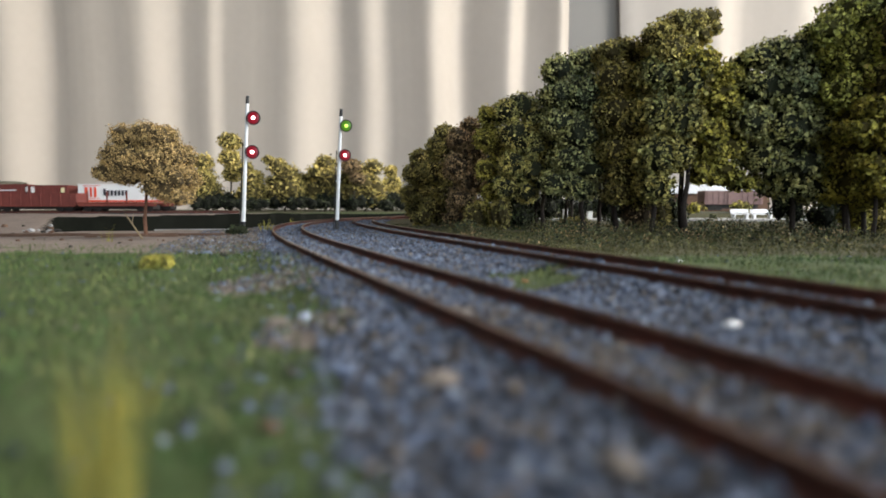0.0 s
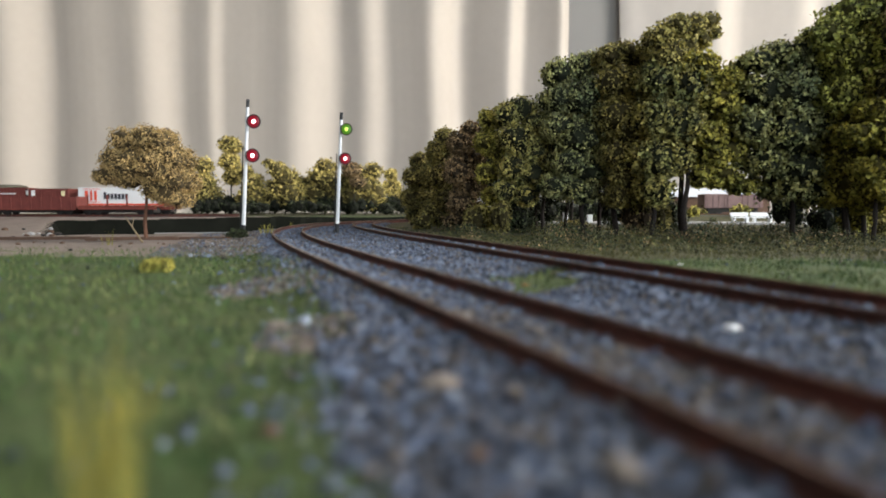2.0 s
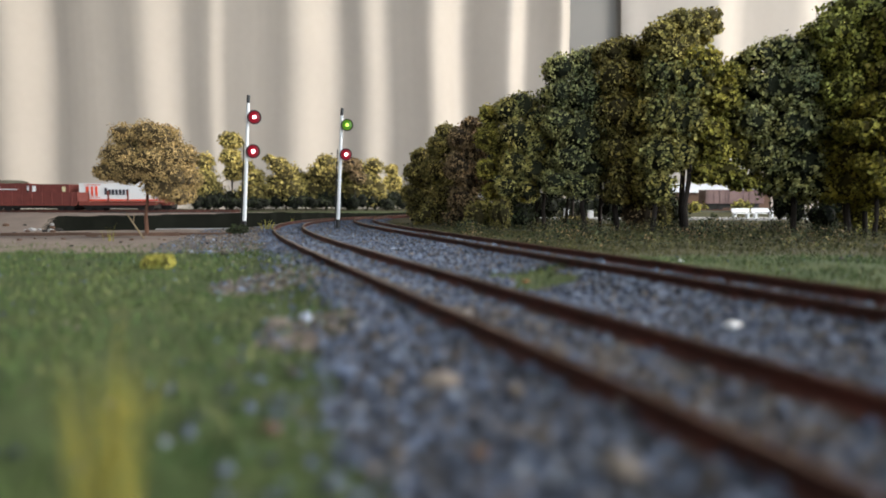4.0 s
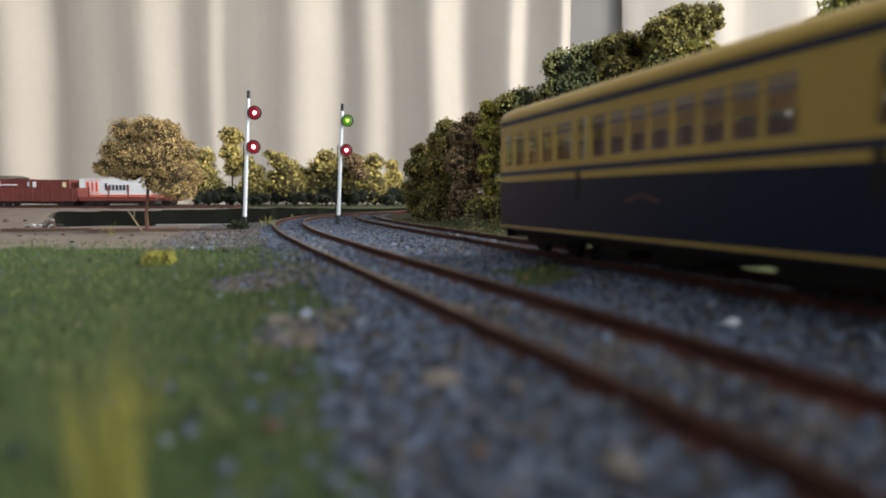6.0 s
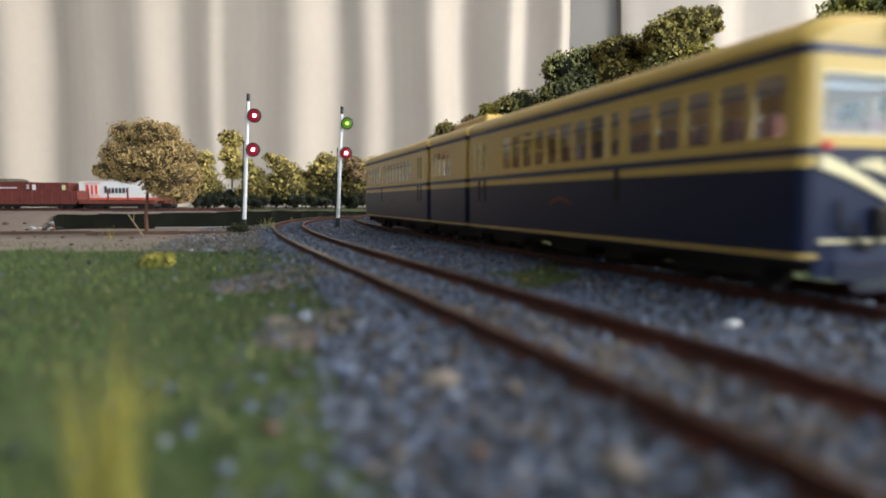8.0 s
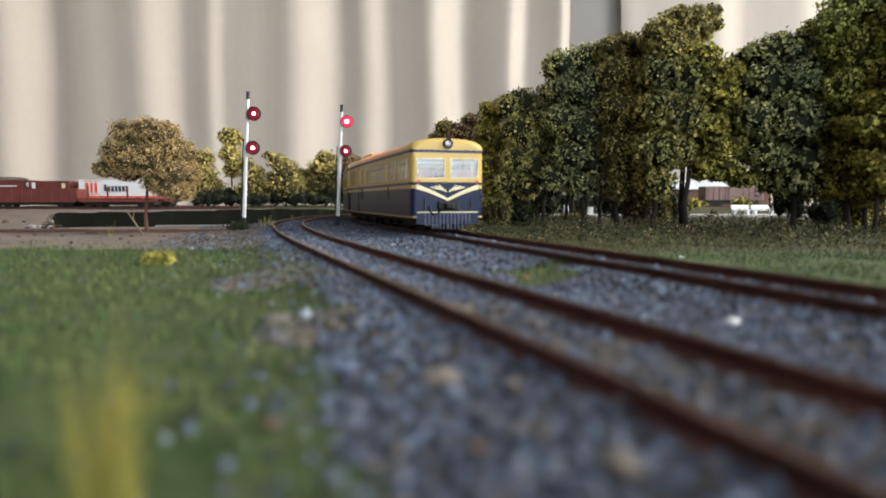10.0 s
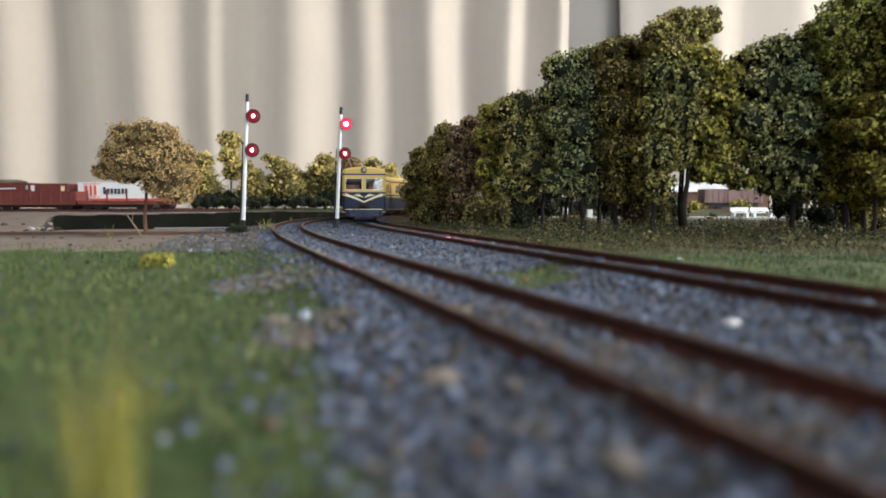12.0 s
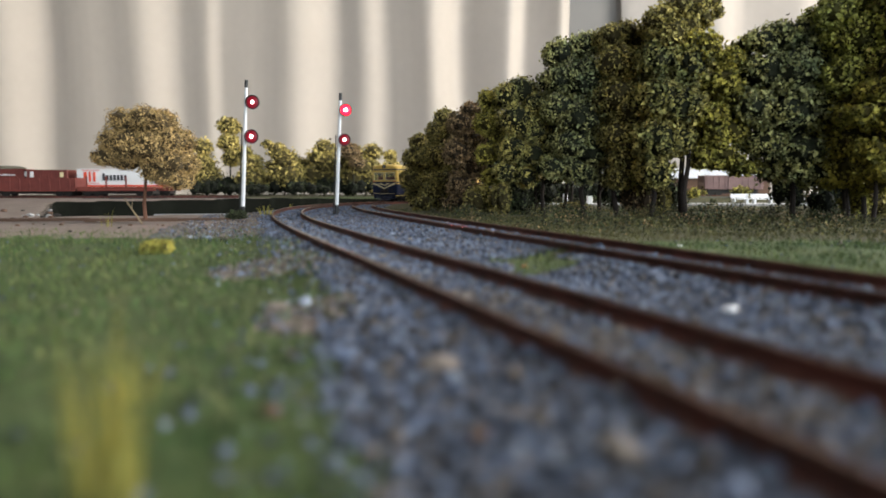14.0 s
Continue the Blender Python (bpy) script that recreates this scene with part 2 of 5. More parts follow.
def build_room():
    X0, X1, Y0, Y1, Z0, Z1 = -2.2, 2.2, -2.5, 2.2, -0.95, 1.9
    tagged(part("floor", bm_box(X0, X1, Y0, Y1, Z0 - 0.1, Z0), M_FLOOR), "worn grey-brown carpeted floor under the layout", "floor", kind="structure")
    tagged(part("ceiling", bm_box(X0, X1, Y0, Y1, Z1, Z1 + 0.1), M_CEIL), "plain white painted plaster ceiling of the room", "ceiling", kind="structure")
    tagged(part("wall_west", bm_box(X0 - 0.12, X0, Y0, Y1, Z0, Z1), M_WALL), "plain dull grey painted side wall of room", "wall", kind="structure")
    b = bmesh.new()
    for y0, y1, z0, z1 in ((Y0, -1.95, Z0, Z1), (-0.55, -0.35, Z0, Z1), (1.25, Y1, Z0, Z1), (-1.95, -0.55, Z0, 0.08), (-1.95, -0.55, 1.45, Z1), (-0.35, 1.25, Z0, 0.35), (-0.35, 1.25, 1.62, Z1)):
        box(b, X1, X1 + 0.12, y0, y1, z0, z1)
    tagged(part("wall_east", b, M_WALL), "dull grey painted wall with two window openings", "wall", kind="structure")
    b = bmesh.new()
    for x0, x1, z0, z1 in ((X0, 0.30, Z0, Z1), (2.10, X1, Z0, Z1), (0.30, 2.10, Z0, 0.04), (0.30, 2.10, 1.44, Z1)):
        box(b, x0, x1, Y0 - 0.12, Y0, z0, z1)
    tagged(part("wall_south", b, M_WALL), "dull grey painted wall with a window opening", "wall", kind="structure")
    b = bmesh.new()
    for x0, x1, z0, z1 in ((X0, -2.1, Z0, Z1), (2.0, X1, Z0, Z1), (-2.1, 2.0, Z0, -0.15), (-2.1, 2.0, 1.35, Z1)):
        box(b, x0, x1, Y1, Y1 + 0.12, z0, z1)
    box(b, 0.36, 0.56, Y1 - 0.045, Y1 + 0.02, -0.15, 1.35)
    tagged(part("wall_north", b, M_WALL), "dull grey wall with wide windows behind the curtains", "wall", kind="structure")


def curtain_mat():
    m = mat("curtain_cloth", (0.49, 0.465, 0.45), 0.9, scale=40, vary=0.12, bump=0.15, bump_scale=900)
    nt = m.node_tree
    b, out = nt.nodes["Principled BSDF"], nt.nodes["Material Output"]
    tr = nt.nodes.new("ShaderNodeBsdfTranslucent")
    tr.inputs["Color"].default_value = (0.80, 0.76, 0.70, 1)
    mx = nt.nodes.new("ShaderNodeMixShader")
    mx.inputs[0].default_value = 0.5
    nt.links.new(b.outputs[0], mx.inputs[1])
    nt.links.new(tr.outputs[0], mx.inputs[2])
    nt.links.new(mx.outputs[0], out.inputs[0])
    return m


CURTAIN_Y = 2.12


def build_curtain():
    # folds: middle, half width, slope of the face that catches the light
    k = CURTAIN_Y / F_PIX
    folds = [(-1100, 30, 1.2), (-930, 35, 1.2), (-728, 34, 1.5), (-490, 30, 1.1), (-395, 12, 0.6), (-222, 36, 1.5), (-118, 20, 0.7), (8, 24, 2.0), (128, 13, 1.8), (211, 9, 2.2)]
    folds_r = [(340, 20, 0.4), (500, 24, 0.9), (640, 20, 0.8), (790, 30, 1.0), (960, 30, 1.0), (1100, 30, 1.0)]
    cm = curtain_mat()
    for name, x0, x1, fl, lab in (("curtain", -1200 * k, 219 * k, folds, "tall cream cloth curtain hanging in soft folds"),
                                  ("curtain", 306 * k, 1200 * k, folds_r, "pale cream cloth curtain drawn aside in folds")):
        xs = np.arange(x0, x1, 0.004)
        sl = np.zeros(len(xs))
        for c, w, a in fl:
            sl += a * np.exp(-((xs - c * k) / (w * k)) ** 2)
        sl -= sl.mean()
        sl += 0.05 * waves(xs, 0 * xs, 40, 8) + 0.025 * waves(xs, 0 * xs, 160, 9)
        # drift is taken out between folds so that the cloth hangs in one plane
        ys = np.cumsum(sl) * 0.004
        kern = np.exp(-(np.arange(-120, 121) * 0.004 / 0.13) ** 2)
        wide = np.convolve(np.pad(ys, 120, mode="edge"), kern / kern.sum(), mode="valid")
        ys -= wide
        zs = np.linspace(-0.75, 1.42, 24)
        V = [(x + 0.004 * math.sin(9 * z + 7 * x), CURTAIN_Y + y * (1 + 0.1 * z), z) for z in zs for x, y in zip(xs, ys)]
        n = len(xs)
        Fc = [(j * n + i, j * n + i + 1, (j + 1) * n + i + 1, (j + 1) * n + i) for j in range(len(zs) - 1) for i in range(n - 1)]
        ob = data_ob(name, V, Fc, cm, smooth=True)
        sol = ob.modifiers.new("cloth", "SOLIDIFY")
        sol.thickness = 0.0012
        tagged(ob, lab, "curtain")
    rail = part("curtain_rail", bm_rod((-2.1, CURTAIN_Y, 1.435), (2.1, CURTAIN_Y, 1.435), 0.012), M_WOOD)
    tagged(rail, "wooden curtain rail above the window", "curtain rail")


def build_ground():
    xs = lines((-1.5, -0.7, 0.04), (-0.7, -0.26, 0.010), (-0.26, 0.26, 0.003), (0.26, 0.7, 0.010), (0.7, 1.5, 0.04))
    ys = lines((-1.15, -0.6, 0.05), (-0.6, -0.05, 0.02), (-0.05, 0.5, 0.003), (0.5, 1.2, 0.006), (1.2, 1.55, 0.03))
    X, Y = np.meshgrid(xs, ys)
    Z = ground_z(X, Y)
    n, m = len(xs), len(ys)
    V = np.stack([X.ravel(), Y.ravel(), Z.ravel()], 1)
    idx = np.arange(n * m).reshape(m, n)
    Fc = np.stack([idx[:-1, :-1], idx[:-1, 1:], idx[1:, 1:], idx[1:, :-1]], -1).reshape(-1, 4)
    cx, cy = (X[:-1, :-1] + X[1:, 1:]) / 2, (Y[:-1, :-1] + Y[1:, 1:]) / 2
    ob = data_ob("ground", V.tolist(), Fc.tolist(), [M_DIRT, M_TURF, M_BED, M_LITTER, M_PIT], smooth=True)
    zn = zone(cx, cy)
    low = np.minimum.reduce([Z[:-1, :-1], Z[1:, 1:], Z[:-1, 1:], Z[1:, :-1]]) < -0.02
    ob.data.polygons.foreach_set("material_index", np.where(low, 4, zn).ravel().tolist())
    tagged(ob, "layout ground of brown dirt, green turf and ballast", "ground", kind="structure")
    table = empty("baseboard", pose(0, 0.2, -0.075))
    part("board", bm_box(-1.5, 1.5, -1.35, 1.35, 0.0, 0.040), M_WOOD, table)
    for sx in (-1.4, 1.4):
        for sy in (-1.25, 1.25):
            part("leg", bm_box(sx - 0.03, sx + 0.03, sy - 0.03, sy + 0.03, -0.875, 0.0), M_WOOD, table)
    tagged(table, "wooden trestle baseboard carrying the model railway", "table")


def sweep(track, off, prof, s0, s1, step=2):
    """Faces of a profile (list of across, up) led along a track at a distance from its centre line."""
    p = track[(track[:, 3] >= s0) & (track[:, 3] <= s1)][::step]
    nx, ny = -np.sin(p[:, 2]), np.cos(p[:, 2])
    V = [(x + a * (off + u), y + b * (off + u), w) for (x, y, _, _), a, b in zip(p, nx, ny) for u, w in prof]
    k = len(prof)
    Fc = [(i * k + j, i * k + (j + 1) % k, (i + 1) * k + (j + 1) % k, (i + 1) * k + j) for i in range(len(p) - 1) for j in range(k)]
    return V, Fc


RAIL = [(-0.00034, 0.0), (0.00034, 0.0), (0.00050, -0.00016), (0.0005, -0.0006), (0.0002, -0.0009), (0.0002, -0.0020), (0.0010, -0.0023), (0.0010, -0.0026),
        (-0.0010, -0.0026), (-0.0010, -0.0023), (-0.0002, -0.0020), (-0.0002, -0.0009), (-0.0005, -0.0006), (-0.00050, -0.00016)]


def build_track(track, label):
    t = empty("railway_track")
    for o in (GAUGE / 2 + 0.0005, -GAUGE / 2 - 0.0005):
        V, Fc = sweep(track, o, RAIL, -1.12, 1.5)
        r = data_ob("rail", V, Fc, [M_RUST, M_HEAD], t)
        r.data.polygons.foreach_set("material_index", [1 if i % len(RAIL) in (0, 1, 13) else 0 for i in range(len(Fc))])
    tagged(t, label, "railway track", group="tracks")
    return t


def lay_sleepers(track, parent):
    me = None
    for i in range(112):
        x, y, a = at_track(track, -0.06 + i * 0.0072)
        if me is None:
            ob = part("sleeper", bm_box(-0.0015, 0.0015, -0.0150, 0.0150, -0.0040, -0.00245, bevel=0.0002), M_SLEEPER, parent)
            me = ob.data
        else:
            ob = new("sleeper", me)
            ob.parent = parent
        ob.matrix_basis = pose(x, y, 0.0001 * math.sin(i * 2.3), 0, 0, math.degrees(a) + 1.5 * math.sin(i * 1.7))


# ---- signals ----
def glow(name, colour, strength):
    return mat(name, tuple(min(1, c) * 0.06 for c in colour), 0.3, vary=0.02, emit=colour, strength=strength)


M_RED = glow("red_lens", (1.0, 0.03, 0.08), 0.24)
M_RED_HOT = glow("red_lamp_core", (1.0, 0.50, 0.50), 9.0)
M_RED_BEAM = glow("red_beam_core", (1.0, 0.10, 0.13), 1200.0)
M_RED_WIDE = glow("red_beam_lens", (1.0, 0.006, 0.02), 9.0)
M_GREEN = glow("green_lens", (0.28, 0.75, 0.05), 0.3)
M_GREEN_HOT = glow("green_lamp_core", (0.62, 1.0, 0.12), 2.6)
M_MAST = mat("mast_paint", (0.78, 0.79, 0.80), 0.5, scale=200, vary=0.12)
M_BLACK = mat("black_paint", (0.02, 0.02, 0.022), 0.5, scale=200, vary=0.3)


def signal(x, y, z, lean, height, heads, label):
    s = empty("railway_signal", pose(x, y, z, 0, lean, 0))
    part("base", bm_rod((0, 0, -0.001), (0, 0, 0.0065), 0.0016, 0.0013, n=12), M_BLACK, s)
    part("mast", bm_rod((0, 0, 0.0065), (0, 0, height - 0.005), 0.0013, 0.00105, n=14), M_MAST, s, "white painted tubular mast")
    part("finial", bm_rod((0, 0, height - 0.005), (0, 0, height), 0.0011, 0.0011, n=10), M_BLACK, s)
    lad = part("ladder", bm_box(-0.0027, -0.0021, 0.0010, 0.0014, 0.0, 0.66 * height), M_BLACK, s)
    part("ladder_stile", bm_box(-0.0014, -0.0008, 0.0012, 0.0016, 0.0, 0.66 * height), M_BLACK, lad)
    for i in range(14):
        zz = 0.66 * height * (i + 0.5) / 14
        part("rung", bm_box(-0.0024, -0.0010, 0.0011, 0.0014, zz - 0.00012, zz + 0.00012), M_BLACK, lad)
    b = part("bracket", bm_box(-0.0016, 0.0016, -0.0010, 0.0012, 0.40 * height, 0.40 * height + 0.0006), M_MAST, s)
    drums = []
    for hx, hz, r, colour in heads:
        bm = bmesh.new()
        rod(bm, (0, 0.0022, 0), (0, -0.0002, 0), r * 0.75, r, n=32)
        hd = part("signal_head", bm, M_BLACK, s, "round black lamp head")
        hd.location = (hx, -0.0022, hz)
        bm = bmesh.new()
        ring(bm, r * 0.98, r * 0.84, -0.0014, -0.0001, 32)
        part("rim", bm, M_RIM, hd)
        part("arm", bm_box(-hx, 0.0, 0.0016, 0.0026, -0.0006, 0.0006), M_BLACK, hd)
        # the lamp is a drum that turns to show its red or its green roundel
        bm = bmesh.new()
        faces = [(-1, colour)] if colour == "red" else [(-1, "green"), (1, "red")]
        for k, (side, c) in enumerate(faces):
            old = set(bm.faces)
            dome = bmesh.ops.create_uvsphere(bm, u_segments=20, v_segments=10, radius=r * 0.85)["verts"]
            bmesh.ops.delete(bm, geom=[v for v in dome if v.co.y * side < -1e-6], context="VERTS")
            for v in {v for f in bm.faces if f not in old for v in f.verts}:
                v.co.y *= 0.22
            for f in bm.faces:
                if f not in old:
                    f.material_index = 2 * k
            old = set(bm.faces)
            for v in bmesh.ops.create_uvsphere(bm, u_segments=14, v_segments=8, radius=r * 0.31)["verts"]:
                v.co.y = v.co.y * 0.4 + side * r * 0.12
            for f in bm.faces:
                if f not in old:
                    f.material_index = 2 * k + 1
        drums.append(part("lamp", bm, [M_RED, M_RED_HOT] if colour == "red" else [M_GREEN, M_GREEN_HOT, M_RED_WIDE, M_RED_BEAM], hd, "glowing signal lamp"))
    tagged(s, label, "railway signal", group="signals")
    return s, drums


def ring(bm, ro, ri, y0, y1, n):
    """A ring about the y axis."""
    vs = []
    for i in range(n):
        a = 2 * math.pi * i / n
        c, s = math.cos(a), math.sin(a)
        vs.append([bm.verts.new((r * c, y, r * s)) for r, y in ((ro, y0), (ro, y1), (ri, y1), (ri, y0))])
    for i in range(n):
        p, q = vs[i], vs[(i + 1) % n]
        for j in range(4):
            bm.faces.new((p[j], p[(j + 1) % 4], q[(j + 1) % 4], q[j]))
    bmesh.ops.recalc_face_normals(bm, faces=bm.faces)


M_RIM = mat("rim_grey", (0.045, 0.035, 0.035), 0.3, vary=0.1)


# ---- trees ----
def crown_points(blobs, n, rng, shell=0.6):
    """Scattered points and outward ways over a cluster of lumps (x, y, z, rx, ry, rz)."""
    B = np.array(blobs)
    area = (B[:, 3] * B[:, 4] + B[:, 4] * B[:, 5] + B[:, 3] * B[:, 5])
    j = rng.choice(len(B), n, p=area / area.sum())
    d = rng.normal(size=(n, 3))
    d /= np.linalg.norm(d, axis=1)[:, None]
    r = shell + (1 - shell) * rng.rand(n) ** 0.6 + 0.28 * rng.rand(n) ** 2 * (rng.rand(n) < 0.35)
    p = B[j, :3] + d * B[j, 3:] * r[:, None]
    # leaves hang in clumps with gaps between
    g = sum(np.sin(p @ (rng.normal(size=3) * 420) + 6.28 * rng.rand()) for _ in range(6)) / 2.6
    keep = rng.rand(n) < np.clip(0.52 + 0.75 * g, 0.05, 1)
    p, d, n = p[keep], d[keep], int(keep.sum())
    # drop points deep inside another lump
    inside = np.zeros(n, bool)
    for b in B:
        inside |= (((p - b[:3]) / b[3:]) ** 2).sum(1) < 0.30
    return p[~inside], d[~inside]


def flakes(P, D, size, rng):
    """Small bent leaf flakes, four corners each, facing roughly outwards."""
    n = len(P)
    a = D + 0.9 * rng.normal(size=(n, 3))
    a /= np.linalg.norm(a, axis=1)[:, None]
    t = np.cross(a, rng.normal(size=(n, 3)))
    t /= np.linalg.norm(t, axis=1)[:, None]
    b = np.cross(a, t)
    s = size * (0.6 + 0.9 * rng.rand(n))[:, None]
    k = (0.5 + 0.5 * rng.rand(n))[:, None]
    V = np.stack([P + t * s, P + b * s * k + a * s * 0.3, P - t * s, P - b * s * k + a * s * 0.25], 1).reshape(-1, 3)
    i = np.arange(n) * 4
    return V, np.concatenate([np.stack([i, i + 1, i + 2], 1), np.stack([i, i + 2, i + 3], 1)])


def lump(bm, b, rng, sub=2, core=0.85):
    r = bmesh.ops.create_icosphere(bm, subdivisions=sub, radius=1.0)
    o = rng.rand(3) * 9
    for v in r["verts"]:
        k = core * (1.0 + 0.28 * noise.noise(Vector(v.co) * 2.2 + Vector(o)))
        v.co = Vector((b[0] + v.co.x * b[3] * k, b[1] + v.co.y * b[4] * k, b[2] + v.co.z * b[5] * k))


def tree(x, y, height, width, colour, seed, label, low=0.22, n=5000, leaf=0.0011, lean=0.0, bark=None, lumps=16, taper=0.35, name="tree", z=None, trunk_r=None, shape=None, core=0.66):
    """A tapered trunk with limbs under a lumpy crown of small leaves."""
    rng = np.random.RandomState(seed)
    z0 = float(ground_z(np.array([x]), np.array([y]))[0]) if z is None else z
    t = empty(name, pose(x, y, z0 - 0.0005))
    cz0 = low * height
    blobs = []
    for i in range(lumps):
        f = (i + 0.5) / lumps
        zz = cz0 + (height - cz0) * (0.10 + 0.88 * f)
        spread = 0.5 * width * (1 - taper * abs(2 * f - 0.85) ** 1.6)
        a = i * 2.4 + rng.rand()
        r = spread * (0.22 + 0.26 * rng.rand() ** 1.5)
        k = (spread - r) * (0.45 + 0.65 * rng.rand() ** 0.6)
        blobs.append((k * math.cos(a) + lean * zz, k * math.sin(a), min(zz, height - r * 0.95), r, r, r * (0.85 + 0.4 * rng.rand())))
    if shape:
        blobs = [(p + 0.0015 * rng.normal(), q, s, r, r, r * 0.9) for p, s, r in shape for q in (-0.6 * r - 0.003, 0.0, 0.6 * r + 0.003)]
    for f in (0.40, 0.68, 0.90) if not shape else ():
        r = 0.5 * width * (0.52 - 0.12 * f)
        zz = cz0 + (height - cz0) * f
        blobs.append((lean * zz, 0, min(zz, height - r), r, r, r))
    tr = trunk_r or 0.008 * height + 0.0006
    bm = bmesh.new()
    pts = [Vector((0, 0, 0))]
    steps = 6
    for i in range(1, steps + 1):
        f = i / steps
        pts.append(Vector((lean * f * height * 0.8 + tr * 0.9 * rng.normal(), tr * 0.9 * rng.normal(), f * height * 0.82)))
    for i in range(steps):
        rod(bm, pts[i], pts[i + 1] + (pts[i + 1] - pts[i]) * 0.03, tr * (1.15 - 0.9 * i / steps), tr * (1.15 - 0.9 * (i + 1) / steps), n=8)
    part("trunk", bm, bark or M_BARK, t)
    for b in blobs[::(60 if shape else 2)]:
        f = min(0.8, max(0.1, (b[2] / height) * 0.7))
        i = int(f / 0.82 * steps)
        bm = bm_rod(pts[max(1, i)], b[:3], tr * 0.45, tr * 0.12, n=6)
        part("limb", bm, bark or M_BARK, t)
    P, D = crown_points(blobs, n, rng)
    V, Fc = flakes(P, D, leaf, rng)
    crown = data_ob("crown", V.tolist(), Fc.tolist(), M_LEAF[colour], t)
    tagged(crown, kind="stuff")
    # Dark lumps inside the crown paint the shade seen through leaf gaps.
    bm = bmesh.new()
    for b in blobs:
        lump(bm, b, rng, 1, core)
    part("inner_foliage", bm, SHADE_CORE[M_LEAF[colour].name], crown)
    tagged(t, label, name.replace("_", " "))
    return t


def px(x, d):
    """Sideways place, at a depth, of a bearing."""
    return (x - 784) / F_PIX * d


# ---- the wood, shrubs and grass ----
def shrub(x, y, w, h, colour, seed, label, n=900, leaf=0.0008, name="bush"):
    rng = np.random.RandomState(seed)
    z0 = float(ground_z(np.array([x]), np.array([y]))[0])
    t = empty(name, pose(x, y, z0 - 0.0006))
    blobs = [(0.30 * w * math.cos(a), 0.30 * w * math.sin(a), h * (0.35 + 0.2 * rng.rand()), w * 0.26, w * 0.26, h * (0.38 + 0.1 * rng.rand())) for a in rng.rand(6) * 6.3]
    blobs.append((0, 0, h * 0.5, w * 0.32, w * 0.32, h * 0.5))
    P, D = crown_points(blobs, n, rng)
    P[:, 2] = np.maximum(P[:, 2], 0)
    V, Fc = flakes(P, D, leaf, rng)
    crown = data_ob("foliage", V.tolist(), Fc.tolist(), M_LEAF[colour], t)
    tagged(crown, kind="stuff")
    # The bush gets the same dark core, with its inner shade in the colour.
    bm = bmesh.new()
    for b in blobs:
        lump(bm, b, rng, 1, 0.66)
    part("inner_foliage", bm, SHADE_CORE[M_LEAF[colour].name], crown)
    tagged(t, label, name.replace("_", " "))
    return t


def tuft(x, y, w, h, n, seed, label, material, thick=0.00022):
    """A clump of bent grass blades."""
    rng = np.random.RandomState(seed)
    z0 = float(ground_z(np.array([x]), np.array([y]))[0])
    ob = empty("grass_tuft", pose(x, y, z0 - 0.0003))
    for i in range(n):
        a, r = rng.rand() * 6.28, rng.rand() ** 0.7 * w * 0.42
        bx, by = r * math.cos(a), r * math.sin(a)
        hh, out, tw = h * (0.45 + 0.55 * rng.rand()), w * (0.02 + 0.28 * rng.rand()), rng.rand() * 6.28
        V, Fc = [], []
        for k in range(5):
            f = k / 4
            qx, qy, qz = bx + math.cos(a) * out * f * f, by + math.sin(a) * out * f * f, hh * f * (1 - 0.12 * f)
            t = thick * (1 - 0.85 * f)
            V += [(qx - t * math.cos(tw), qy - t * math.sin(tw), qz), (qx + t * math.cos(tw), qy + t * math.sin(tw), qz), (qx - t * math.sin(tw), qy + t * math.cos(tw), qz)]
            if k:
                o = 3 * k
                Fc += [(o - 3, o - 2, o + 1, o), (o - 2, o - 1, o + 2, o + 1), (o - 1, o - 3, o, o + 2)]
        data_ob("blade", V, Fc, material, ob)
    tagged(ob, label, "grass tuft")
    return ob


M_LEAF["blue_green"] = leaf_mat("blue_green_leaves", (0.150, 0.180, 0.088), (0.46, 0.42, 0.15))
M_LEAF["moss"] = leaf_mat("moss_leaves", (0.125, 0.115, 0.036), (0.055, 0.055, 0.020))
M_LEAF["ochre"] = leaf_mat("ochre_green_leaves", (0.44, 0.36, 0.105), (0.20, 0.185, 0.06))
M_LEAF["gold_green"] = leaf_mat("yellow_green_leaves", (0.44, 0.37, 0.07), (0.16, 0.17, 0.04))
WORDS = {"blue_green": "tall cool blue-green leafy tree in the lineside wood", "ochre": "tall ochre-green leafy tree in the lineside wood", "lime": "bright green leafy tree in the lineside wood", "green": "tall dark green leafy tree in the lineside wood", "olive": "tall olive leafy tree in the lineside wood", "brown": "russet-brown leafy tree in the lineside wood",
         "dark": "backing tree with shade-dark leaves added behind the lineside wood", "gold_green": "yellow-green leafy tree in the lineside wood"}


def bush_tree(foot, d, ground, colour, seed, label, lumps, n=34000, leaf=0.00092, core=0.80, **k):
    """A tree whose crown is a cluster of lumps, each a bearing, a height line and a size as seen at its depth."""
    u = d / F_PIX
    z0 = EYE + (HORIZON - ground) * u
    return tree(px(foot, d), d, (ground - min(q - r for _, q, r in lumps)) * u, 0.05, colour, seed, label, n=n, leaf=leaf, z=z0, core=core,
                shape=[((p - foot) * u, (ground - q) * u, r * u) for p, q, r in lumps], **k)


